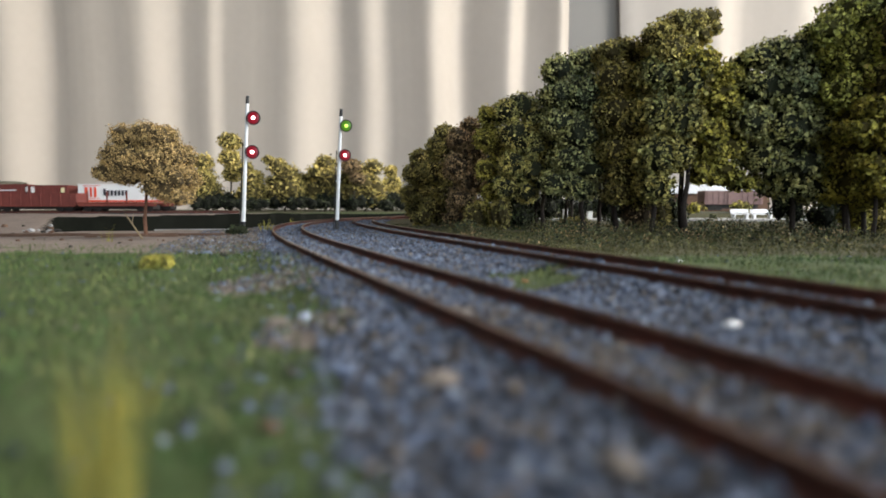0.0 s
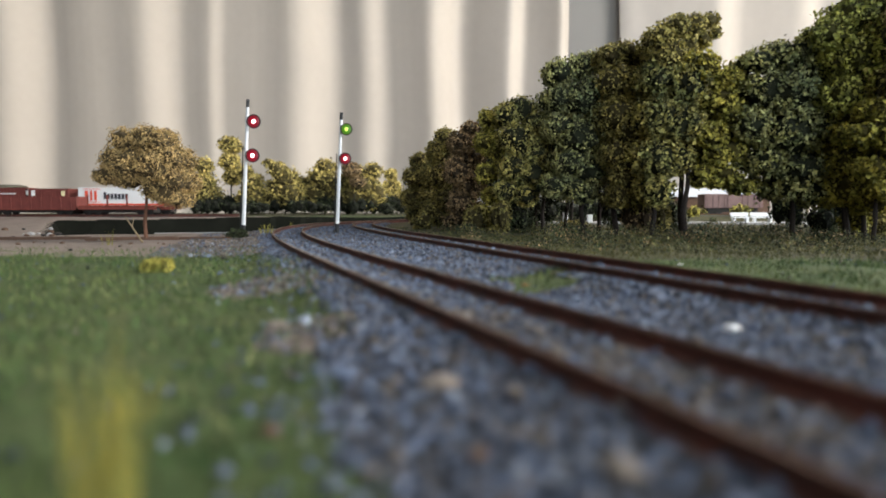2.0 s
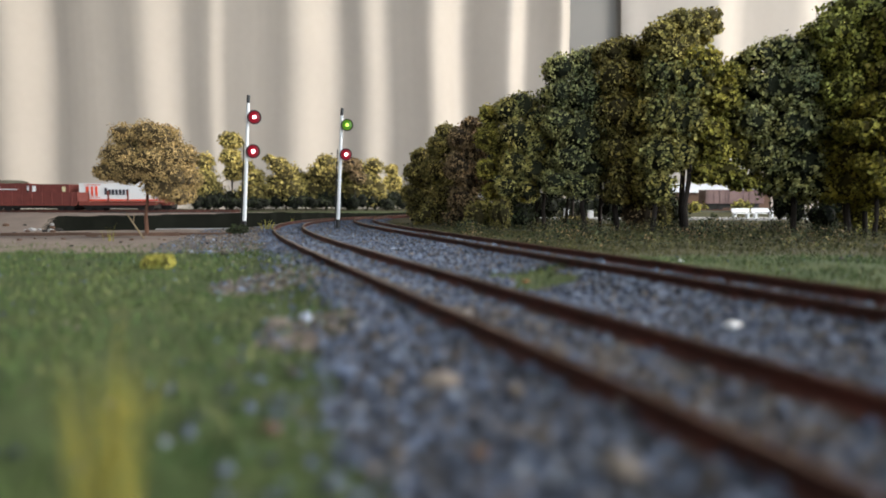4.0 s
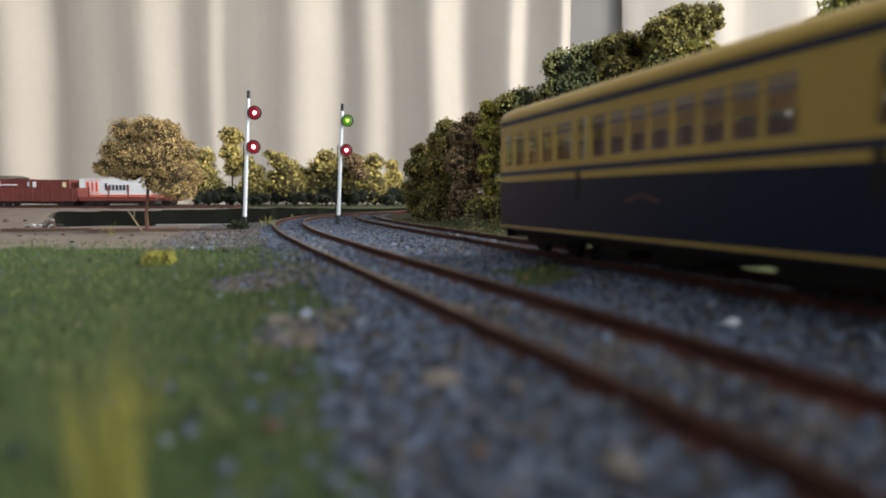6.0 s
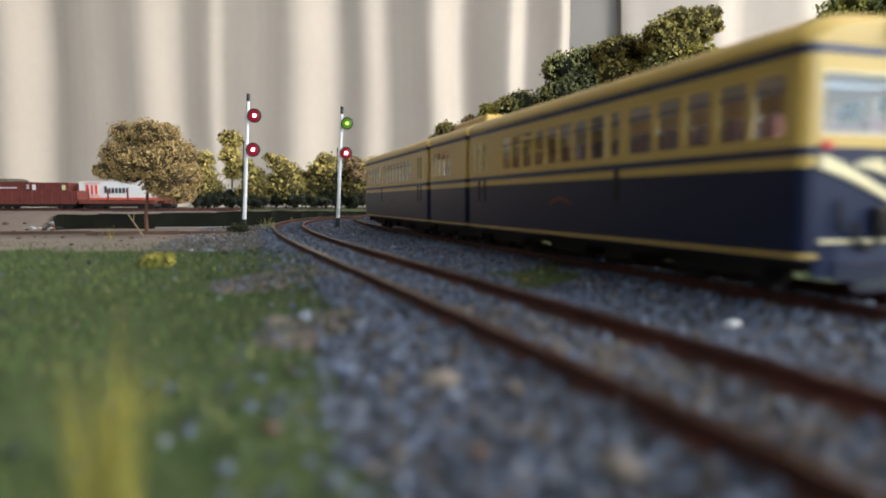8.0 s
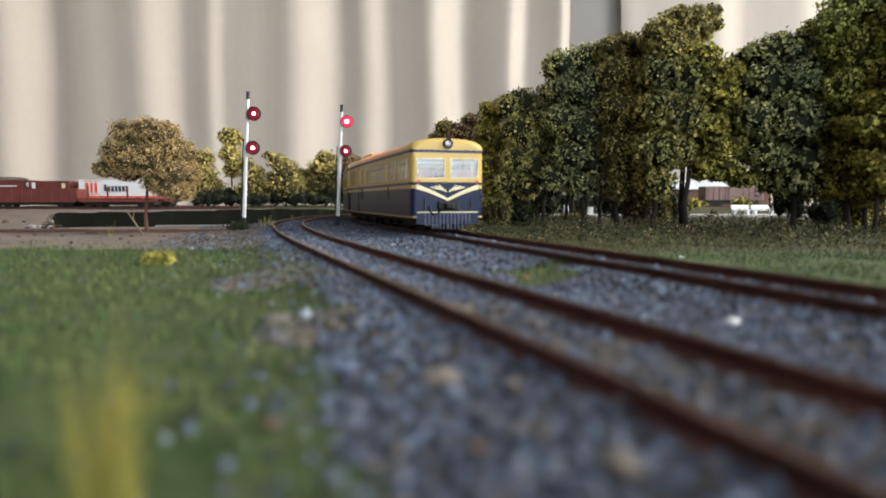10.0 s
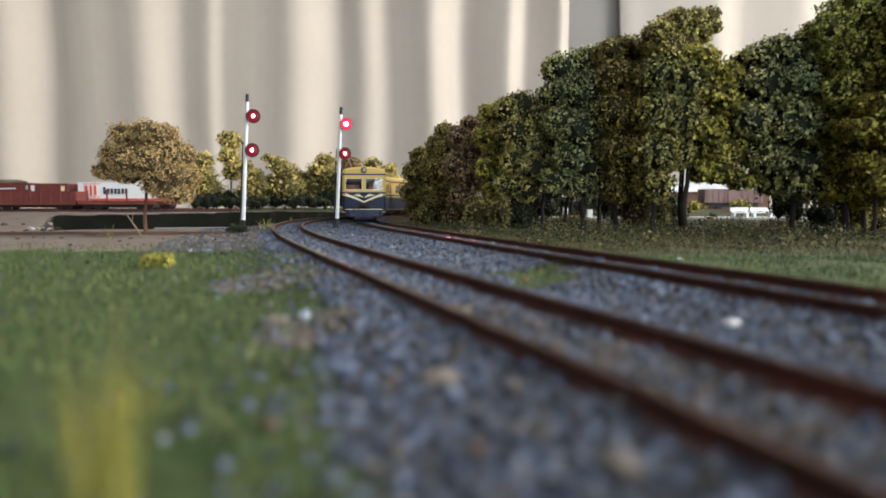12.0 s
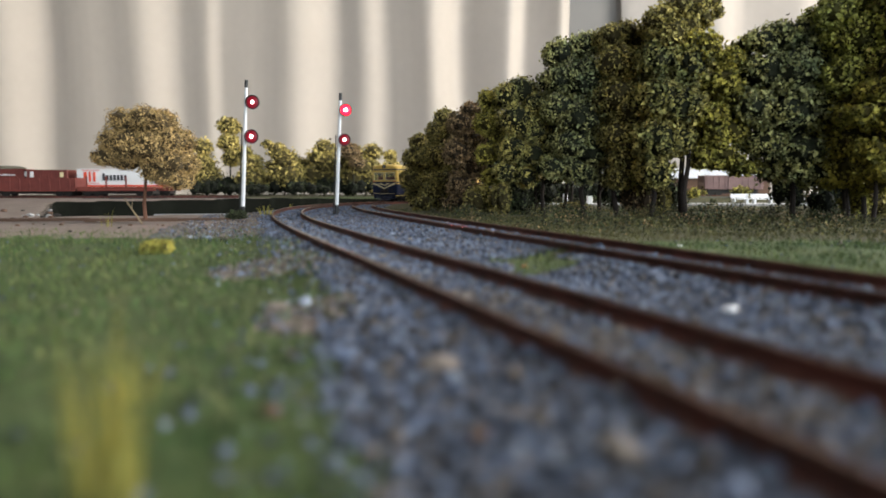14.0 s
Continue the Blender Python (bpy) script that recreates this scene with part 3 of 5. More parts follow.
def build_trees():
    bush_tree(258, 0.395, 413, "tan", 1, "broad tan-leaved tree with thin reddish trunk on dirt",
              [(234, 244, 26), (262, 240, 26), (294, 246, 27), (316, 276, 26), (214, 278, 27), (242, 286, 33), (284, 290, 36), (318, 315, 26), (188, 304, 16), (206, 304, 20), (232, 312, 18), (300, 336, 25), (322, 345, 18), (280, 328, 22)],
              n=110000, leaf=0.00046, core=0.84, bark=M_TRUNK_RED, trunk_r=0.0010)
    gold, slim, russet = "golden-green lumpy tree in the row before the curtain", "olive-green slim tree in the row before the curtain", "russet-brown tree in the row before the curtain"
    far = {"n": 6500, "leaf": 0.0021}
    bush_tree(366, 1.22, 374, "gold", 20, gold, [(362, 288, 17), (364, 318, 21), (372, 342, 22), (356, 340, 16)], **far)
    bush_tree(410, 1.25, 374, "gold", 21, slim, [(410, 252, 17), (408, 282, 17), (414, 308, 15)], **far)
    bush_tree(445, 1.20, 374, "gold", 22, slim, [(436, 298, 13), (448, 318, 19), (456, 342, 20), (436, 344, 16)], **far)
    bush_tree(505, 1.20, 374, "gold", 23, gold, [(476, 283, 9), (494, 294, 16), (508, 310, 22), (516, 336, 26), (494, 340, 22), (482, 322, 12)], **far)
    bush_tree(540, 1.27, 374, "olive", 24, slim, [(540, 322, 16), (545, 346, 20)], **far)
    bush_tree(574, 1.24, 374, "gold", 25, gold, [(578, 290, 17), (565, 306, 20), (584, 320, 24), (562, 338, 22), (586, 346, 22)], **far)
    bush_tree(616, 1.22, 374, "olive", 26, slim, [(612, 318, 16), (616, 344, 20)], **far)
    bush_tree(648, 1.20, 374, "gold", 27, gold, [(632, 302, 18), (660, 298, 18), (646, 322, 26), (668, 336, 20), (630, 342, 22), (656, 348, 22)], **far)
    bush_tree(626, 1.17, 374, "brown", 28, russet, [(624, 296, 15), (632, 316, 13)], n=4000, leaf=0.0021)
    bush_tree(696, 1.30, 374, "gold", 29, slim, [(694, 304, 11), (696, 326, 15), (702, 348, 16)], **far)
    bush_tree(728, 0.66, 392, "olive", 50, WORDS["olive"], [(744, 282, 19), (732, 308, 20), (752, 312, 26), (734, 344, 23), (758, 352, 30), (738, 372, 20)])
    bush_tree(780, 0.61, 395, "olive", 51, WORDS["olive"], [(790, 240, 20), (774, 262, 22), (796, 270, 24), (778, 304, 27), (790, 346, 28), (770, 366, 24)])
    bush_tree(822, 0.555, 402, "brown", 52, WORDS["brown"], [(832, 226, 17), (816, 248, 24), (834, 272, 24), (812, 296, 28), (834, 322, 27), (818, 354, 27), (838, 372, 22)])
    bush_tree(872, 0.52, 404, "gold_green", 53, WORDS["gold_green"], [(866, 208, 21), (858, 246, 22), (878, 262, 22), (860, 300, 20), (868, 340, 18), (858, 372, 20), (876, 384, 16)], n=20000)
    bush_tree(962, 0.50, 408, "green", 54, WORDS["green"], [(894, 200, 25), (926, 190, 26), (948, 214, 24), (908, 240, 32), (940, 258, 32), (908, 290, 28), (940, 302, 26), (898, 332, 22), (968, 306, 26), (930, 340, 22)])
    bush_tree(1034, 0.48, 408, "blue_green", 55, WORDS["blue_green"], [(986, 128, 28), (1020, 116, 26), (1050, 108, 22), (980, 172, 28), (1016, 172, 40), (1052, 168, 34), (984, 222, 32), (1026, 238, 42), (1000, 282, 34), (1044, 296, 34), (1004, 326, 26), (1036, 334, 22), (976, 322, 24)], n=48000)
    bush_tree(1092, 0.46, 408, "olive", 56, WORDS["olive"], [(1074, 100, 24), (1102, 92, 22), (1084, 146, 36), (1112, 150, 34), (1080, 206, 40), (1112, 232, 40), (1078, 268, 34), (1104, 302, 40), (1090, 340, 26), (1126, 344, 28), (1130, 104, 24)], n=46000)
    bush_tree(1206, 0.43, 412, "ochre", 58, WORDS["ochre"], [(1152, 72, 26), (1184, 52, 26), (1216, 48, 23), (1244, 40, 16), (1256, 58, 11), (1164, 100, 32), (1206, 88, 22), (1238, 72, 15)], n=16000)
    bush_tree(1152, 0.435, 412, "green", 59, WORDS["green"], [(1150, 140, 36), (1196, 150, 42), (1154, 206, 42), (1196, 220, 44), (1150, 276, 42), (1190, 276, 32), (1150, 330, 32)], n=44000, leaf=0.00108)
    bush_tree(1213, 0.425, 412, "gold_green", 60, WORDS["gold_green"], [(1208, 112, 22), (1244, 120, 28), (1276, 140, 24), (1262, 178, 30), (1284, 206, 22), (1250, 236, 28), (1276, 262, 24), (1246, 270, 24), (1236, 300, 17), (1270, 298, 20), (1288, 312, 18), (1304, 326, 14), (1236, 314, 13), (1260, 316, 13), (1322, 322, 13)], n=27000, leaf=0.0011, trunk_r=0.0016)
    bush_tree(1402, 0.42, 416, "blue_green", 61, WORDS["blue_green"], [(1322, 110, 26), (1356, 98, 28), (1396, 96, 30), (1330, 160, 38), (1384, 160, 48), (1424, 124, 36), (1324, 220, 36), (1372, 232, 50), (1420, 214, 44), (1340, 280, 34), (1400, 292, 44), (1378, 326, 30), (1430, 332, 34)], n=56000, leaf=0.00108)
    bush_tree(1500, 0.40, 418, "lime", 62, WORDS["lime"], [(1446, 66, 32), (1484, 36, 36), (1528, 10, 38), (1566, 0, 40), (1476, 104, 44), (1530, 80, 48), (1574, 70, 40), (1470, 170, 40), (1518, 150, 44)], n=44000, leaf=0.00108)
    bush_tree(1530, 0.405, 418, "gold_green", 63, WORDS["gold_green"], [(1476, 222, 44), (1530, 210, 46), (1580, 170, 50), (1570, 240, 44), (1488, 280, 42), (1540, 290, 46), (1470, 330, 34), (1530, 344, 34), (1580, 330, 40)], n=44000, leaf=0.00108)
    bush_tree(1545, 0.37, 420, "gold_green", 64, WORDS["gold_green"], [(1528, 190, 20), (1510, 230, 18), (1545, 240, 24), (1530, 290, 20), (1552, 330, 22)], n=9000, leaf=0.0012)
    bush_tree(1640, 0.36, 420, "olive", 65, WORDS["olive"], [(1620, 40, 60), (1680, 20, 60), (1620, 140, 60), (1680, 130, 60), (1630, 230, 60), (1690, 240, 60), (1640, 320, 50)], n=20000, leaf=0.0012)
    # Back row in near-black leaves, painting the shade deep in the wood.
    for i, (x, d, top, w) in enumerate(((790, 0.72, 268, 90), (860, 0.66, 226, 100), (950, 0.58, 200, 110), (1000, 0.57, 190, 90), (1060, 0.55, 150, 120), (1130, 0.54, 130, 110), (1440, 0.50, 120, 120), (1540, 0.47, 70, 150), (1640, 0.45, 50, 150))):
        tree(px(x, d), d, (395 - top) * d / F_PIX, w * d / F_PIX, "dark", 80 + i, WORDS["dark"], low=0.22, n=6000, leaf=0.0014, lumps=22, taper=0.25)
    # The "dark" shrubs here fill gaps between trunks with painted shade.
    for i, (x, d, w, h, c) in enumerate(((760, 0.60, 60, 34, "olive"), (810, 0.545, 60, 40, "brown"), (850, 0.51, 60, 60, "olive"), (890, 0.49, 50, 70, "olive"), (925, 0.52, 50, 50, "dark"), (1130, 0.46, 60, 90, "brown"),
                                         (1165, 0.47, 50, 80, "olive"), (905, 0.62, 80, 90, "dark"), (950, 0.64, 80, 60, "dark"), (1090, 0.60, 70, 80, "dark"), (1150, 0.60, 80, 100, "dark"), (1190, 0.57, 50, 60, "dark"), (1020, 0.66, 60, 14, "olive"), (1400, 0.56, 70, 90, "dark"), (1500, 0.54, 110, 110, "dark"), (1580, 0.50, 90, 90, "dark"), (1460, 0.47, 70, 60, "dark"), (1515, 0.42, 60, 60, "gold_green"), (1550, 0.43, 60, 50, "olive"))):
        shrub(px(x, d), d, w * d / F_PIX, h * d / F_PIX, c, 120 + i, {"brown": "brown leafy undergrowth shrub among the trunks", "dark": "backing shrub with shade-dark leaves among the tree trunks"}.get(c, "olive undergrowth shrub at the wood's edge"), n=1800, leaf=0.0010)
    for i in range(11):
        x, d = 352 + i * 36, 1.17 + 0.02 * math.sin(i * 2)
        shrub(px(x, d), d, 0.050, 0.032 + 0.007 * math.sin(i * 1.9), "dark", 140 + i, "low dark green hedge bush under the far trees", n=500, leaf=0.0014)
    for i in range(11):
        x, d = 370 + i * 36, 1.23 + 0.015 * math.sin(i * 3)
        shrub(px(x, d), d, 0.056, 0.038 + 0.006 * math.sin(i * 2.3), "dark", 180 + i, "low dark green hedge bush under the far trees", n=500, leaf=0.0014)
    # Unseen trees added behind the wood to keep far window light off the train.
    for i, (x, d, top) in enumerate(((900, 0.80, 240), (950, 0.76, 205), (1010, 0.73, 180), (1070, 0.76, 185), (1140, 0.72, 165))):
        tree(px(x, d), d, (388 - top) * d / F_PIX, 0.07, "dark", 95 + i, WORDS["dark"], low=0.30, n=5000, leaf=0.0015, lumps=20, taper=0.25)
    shrub(px(424, 0.425), 0.425, 0.0155, 0.0068, "dark", 160, "small round dark green bush at the signal's foot", n=5000, leaf=0.00042)
    shrub(px(275, 0.197), 0.197, 0.0085, 0.0048, "gold_green", 161, "small mossy yellow-green bush on the turf", n=5000, leaf=0.00032)
    tuft(px(470, 0.44), 0.44, 0.010, 0.0085, 26, 1, "straw-coloured grass tuft beside the signal", M_STRAW)
    tuft(px(516, 0.56), 0.56, 0.004, 0.0075, 12, 2, "straw-coloured grass tuft beside the track bend", M_STRAW)
    tuft(px(190, 0.36), 0.36, 0.008, 0.012, 7, 3, "sparse straw grass tuft on the brown dirt", M_STRAW)
    tuft(px(175, 0.0395), 0.0395, 0.0054, 0.0124, 46, 4, "tall yellow-green static grass tuft on the turf", M_STRAW, 0.00009)
    tuft(px(165, 0.047), 0.047, 0.0052, 0.0150, 12, 5, "thin yellow-green static grass tuft on the turf", M_STRAW, 0.00009)
    tuft(px(225, 0.060), 0.060, 0.0050, 0.0060, 16, 6, "low yellow-green static grass tuft on the turf", M_STRAW, 0.00012)


def scatter_ground():
    rng = np.random.RandomState(7)
    # loose ballast
    n = 190000
    x = np.concatenate([rng.uniform(-0.16, 0.17, n), rng.uniform(-0.18, 0.14, n // 3)])
    y = np.concatenate([rng.uniform(0.02, 0.36, n), rng.uniform(0.36, 0.74, n // 3)])
    da, db = abs(off_track(TRACK_A, x, y)), abs(off_track(TRACK_B, x, y))
    z2 = zone(x, y)
    near_edge = 0.002 + 0.35 * np.exp(-np.clip(da - 0.018 - 0.015 * np.clip((0.14 - y) / 0.1, 0, 1), 0, 1) / 0.004)
    ok = (z2 == 2) | ((z2 == 1) & (rng.rand(len(x)) < near_edge)) | ((z2 == 0) & (da < 0.06) & (rng.rand(len(x)) < 0.40))
    for d in (da, db):
        ok &= abs(d - GAUGE / 2 - 0.0005) > 0.0013
    x, y = x[ok], y[ok]
    n = len(x)
    z = ground_z(x, y)
    r = rng.uniform(0.00028, 0.00062, n) * (1 + 0.6 * (rng.rand(n) < 0.06))
    base = np.array([(1, 0, 0), (-1, 0, 0), (0, 1, 0), (0, -1, 0), (0, 0, 1), (0, 0, -1)], float)
    V = base[None] * (0.6 + 0.7 * rng.rand(n, 6, 1)) + 0.35 * rng.normal(size=(n, 6, 3))
    a = rng.rand(n) * 6.28
    c, s = np.cos(a)[:, None], np.sin(a)[:, None]
    V = np.stack([V[..., 0] * c - V[..., 1] * s, V[..., 0] * s + V[..., 1] * c, V[..., 2] * 0.8], -1) * r[:, None, None]
    V += np.stack([x, y, z + r * 0.35 + 0.0002 * rng.rand(n)], 1)[:, None]
    tri = np.array([(0, 2, 4), (2, 1, 4), (1, 3, 4), (3, 0, 4), (2, 0, 5), (1, 2, 5), (3, 1, 5), (0, 3, 5)])
    Fc = (tri[None] + 6 * np.arange(n)[:, None, None]).reshape(-1, 3)
    ob = data_ob("ballast", V.reshape(-1, 3).tolist(), Fc.tolist(), [M_STONE, M_STONE_TAN, M_STONE_PALE_GLINT])
    kind = (rng.rand(n) < np.where(z2[ok] == 0, 0.7, np.where((da[ok] < 0.008) & (y < 0.11), 0.5, 0.14))).astype(int)
    # One stone in twenty takes the pale colour as a painted highlight.
    kind = np.where(rng.rand(n) < 0.05, 2, kind)
    ob.data.polygons.foreach_set("material_index", np.repeat(kind, 8).tolist())
    tagged(ob, "loose blue-grey crushed stone ballast round the tracks", "ballast", kind="stuff")
    # static grass
    n = 150000
    x, y = rng.uniform(-0.30, 0.30, n), 0.02 + 0.44 * rng.rand(n) ** 1.3
    zn = zone(x, y)
    thin = waves(x, y, 160, 21) + 0.9 * rng.rand(n) > 0.0
    litter = (zn == 3) & (rng.rand(n) < 0.7)
    ok = ((zn == 1) & thin) | litter | ((zn == 0) & (x < 0) & (y < 0.33) & (rng.rand(n) < np.clip((0.33 - y) / 0.16, 0, 0.45)))
    x, y, zn = x[ok], y[ok], zn[ok]
    n = len(x)
    z = ground_z(x, y)
    h = rng.uniform(0.0008, 0.0022, n) * np.where(zn == 3, 1.2, 1)
    a, b = rng.rand(n) * 6.28, rng.rand(n) * 6.28
    w = 0.00016
    dx, dy = np.cos(a) * w, np.sin(a) * w
    lx, ly = np.cos(b) * h * 0.6, np.sin(b) * h * 0.6
    V = np.stack([np.stack([x - dx, y - dy, z - 0.0002], 1), np.stack([x + dx, y + dy, z - 0.0002], 1), np.stack([x + lx, y + ly, z + h], 1)], 1).reshape(-1, 3)
    Fc = np.arange(3 * n).reshape(-1, 3)
    ob = data_ob("grass", V.tolist(), Fc.tolist(), [M_BLADE, M_LITTER_BLADE, M_PALE_BLADE])
    pale = (rng.rand(n) < 0.05 + 0.10 * (waves(x, y, 130, 27) > 0.3)) & (zn == 1)
    ob.data.polygons.foreach_set("material_index", np.where(pale, 2, (zn == 3).astype(int)).tolist())
    tagged(ob, "short green static grass over the turf", "grass", kind="stuff")


M_PALE_BLADE = mat("pale_blades", (0.24, 0.25, 0.10), 0.8, scale=90, island=0.5, tint=(0.14, 0.15, 0.05), vary=0.5)
M_LITTER_BLADE = mat("dry_blades", (0.095, 0.088, 0.028), 0.85, scale=90, island=0.6, tint=(0.06, 0.065, 0.02), vary=0.6)


def build_undergrowth():
    """Scruffy low growth on the floor of the wood and along the pit's far bank."""
    rng = np.random.RandomState(15)
    n = 120000
    x, y = rng.uniform(-0.06, 0.42, n), rng.uniform(0.27, 0.62, n)
    db = off_track(TRACK_B, x, y)
    hill = np.clip(0.25 + 0.75 * waves(x, y, 75, 33) + 0.35 * waves(x, y, 220, 34), 0, 1.2)
    edge = np.clip((-db - 0.024) / 0.03, 0, 1)
    ok = (db < -0.024) & (rng.rand(n) < 0.10 + 0.8 * hill * edge)
    x, y, top = x[ok], y[ok], (hill * edge)[ok]
    z = ground_z(x, y) + 0.0003 + rng.rand(len(x)) * (0.0008 + 0.0100 * top)
    D = np.tile((0.0, -0.4, 0.9), (len(x), 1))
    V, Fc = flakes(np.stack([x, y, z], 1), D, 0.00055, rng)
    ob = data_ob("undergrowth", V.tolist(), Fc.tolist(), [M_LEAF["moss"], M_LEAF["brown"], M_LEAF["dark"]])
    drift_of = waves(x, y, 110, 35) + 0.5 * rng.normal(size=len(x))
    pick = np.where(drift_of > 0.35, 0, np.where(drift_of < -0.75, 1, 2))
    ob.data.polygons.foreach_set("material_index", np.concatenate([pick, pick]).tolist())
    tagged(ob, "scruffy olive and brown undergrowth below the wood", "undergrowth", kind="stuff")


def rock(x, y, size, material, seed, label, flat=0.6):
    bm = bmesh.new()
    rng = np.random.RandomState(seed)
    lump(bm, (0, 0, size * flat * 0.35, size, size * 0.8, size * flat), rng, 2)
    ob = part("stone", bm, material)
    ob.location = (x, y, float(ground_z(np.array([x]), np.array([y]))[0]))
    tagged(ob, label, "stone")


# ---- the railmotor ----
M_CREAM = mat("mustard_paint", (0.62, 0.42, 0.11), 0.32, scale=60, vary=0.10)
M_BLUE = mat("navy_paint", (0.010, 0.016, 0.048), 0.34, scale=60, vary=0.12, spec=0.22)
M_STRIPE = mat("dark_blue_stripe", (0.022, 0.028, 0.075), 0.4, scale=60, vary=0.1)
M_PALE = mat("cream_paint", (0.80, 0.70, 0.42), 0.4, scale=60, vary=0.06)
M_UNDER = mat("underframe_black", (0.025, 0.022, 0.020), 0.8, scale=200, vary=0.4)
M_SEAT = mat("seat_cloth", (0.22, 0.09, 0.07), 0.9, scale=200, vary=0.3)
M_INSIDE = mat("interior_paint", (0.48, 0.41, 0.33), 0.8, scale=100, vary=0.2)
M_STEEL = mat("steel", (0.35, 0.35, 0.36), 0.35, metal=0.9, scale=200, vary=0.2)
M_MARKER = mat("marker_red", (0.6, 0.02, 0.03), 0.3, vary=0.05)


def glass_mat(name, tint, rough):
    m = bpy.data.materials.new(name)
    m.use_nodes = True
    b = m.node_tree.nodes["Principled BSDF"]
    b.inputs["Base Color"].default_value = (*tint, 1)
    b.inputs["Roughness"].default_value = rough
    b.inputs["Transmission Weight"].default_value = 1.0
    b.inputs["IOR"].default_value = 1.45
    return m


M_GLASS = glass_mat("window_glass", (0.80, 0.84, 0.86), 0.03)
W = 0.0172


def wall_strip(bm, pts, z0, z1, th, grow=0.0, closed=False):
    """A wall of some thickness along a line of plan points; the car's inside lies to the right of the way."""
    n = len(pts)
    P = [Vector(p) for p in pts]
    nor = []
    for i in range(n):
        a = P[i - 1] if (i > 0 or closed) else P[i]
        b = P[(i + 1) % n] if (i < n - 1 or closed) else P[i]
        d = (b - a).normalized()
        nor.append(Vector((-d.y, d.x)))
    rows = []
    for p, q in zip(P, nor):
        o, i_ = p + q * grow, p - q * th
        rows.append([bm.verts.new((o.x, o.y, z0)), bm.verts.new((o.x, o.y, z1)), bm.verts.new((i_.x, i_.y, z1)), bm.verts.new((i_.x, i_.y, z0))])
    for i in range(n if closed else n - 1):
        r, s = rows[i], rows[(i + 1) % n]
        for j in range(4):
            bm.faces.new((r[j], s[j], s[(j + 1) % 4], r[(j + 1) % 4]))
    if not closed:
        bm.faces.new(rows[0])
        bm.faces.new(rows[-1][::-1])
    return bm


def outline(x0, x1, r0, r1):
    """Plan of a car, run so that the inside is on the right: clockwise."""
    pts = []
    for cx, cy, r, a0 in ((x0 + r0, W - r0, r0, 180), (x1 - r1, W - r1, r1, 90), (x1 - r1, -W + r1, r1, 0), (x0 + r0, -W + r0, r0, -90)):
        for k in range(6):
            a = radians(a0 - 18 * k)
            pts.append((cx + r * math.cos(a), cy + r * math.sin(a)))
    return pts


def corner_pts(x0, r0, y_in, x_in, side):
    """From the end window's edge round the corner to the first side window."""
    pts = [(x0, side * y_in)]
    for k in range(6):
        a = radians(18 * k)
        pts.append((x0 + r0 - r0 * math.cos(a), side * (W - r0 + r0 * math.sin(a))))
    pts.append((x_in, side * W))
    return pts if side > 0 else pts[::-1]


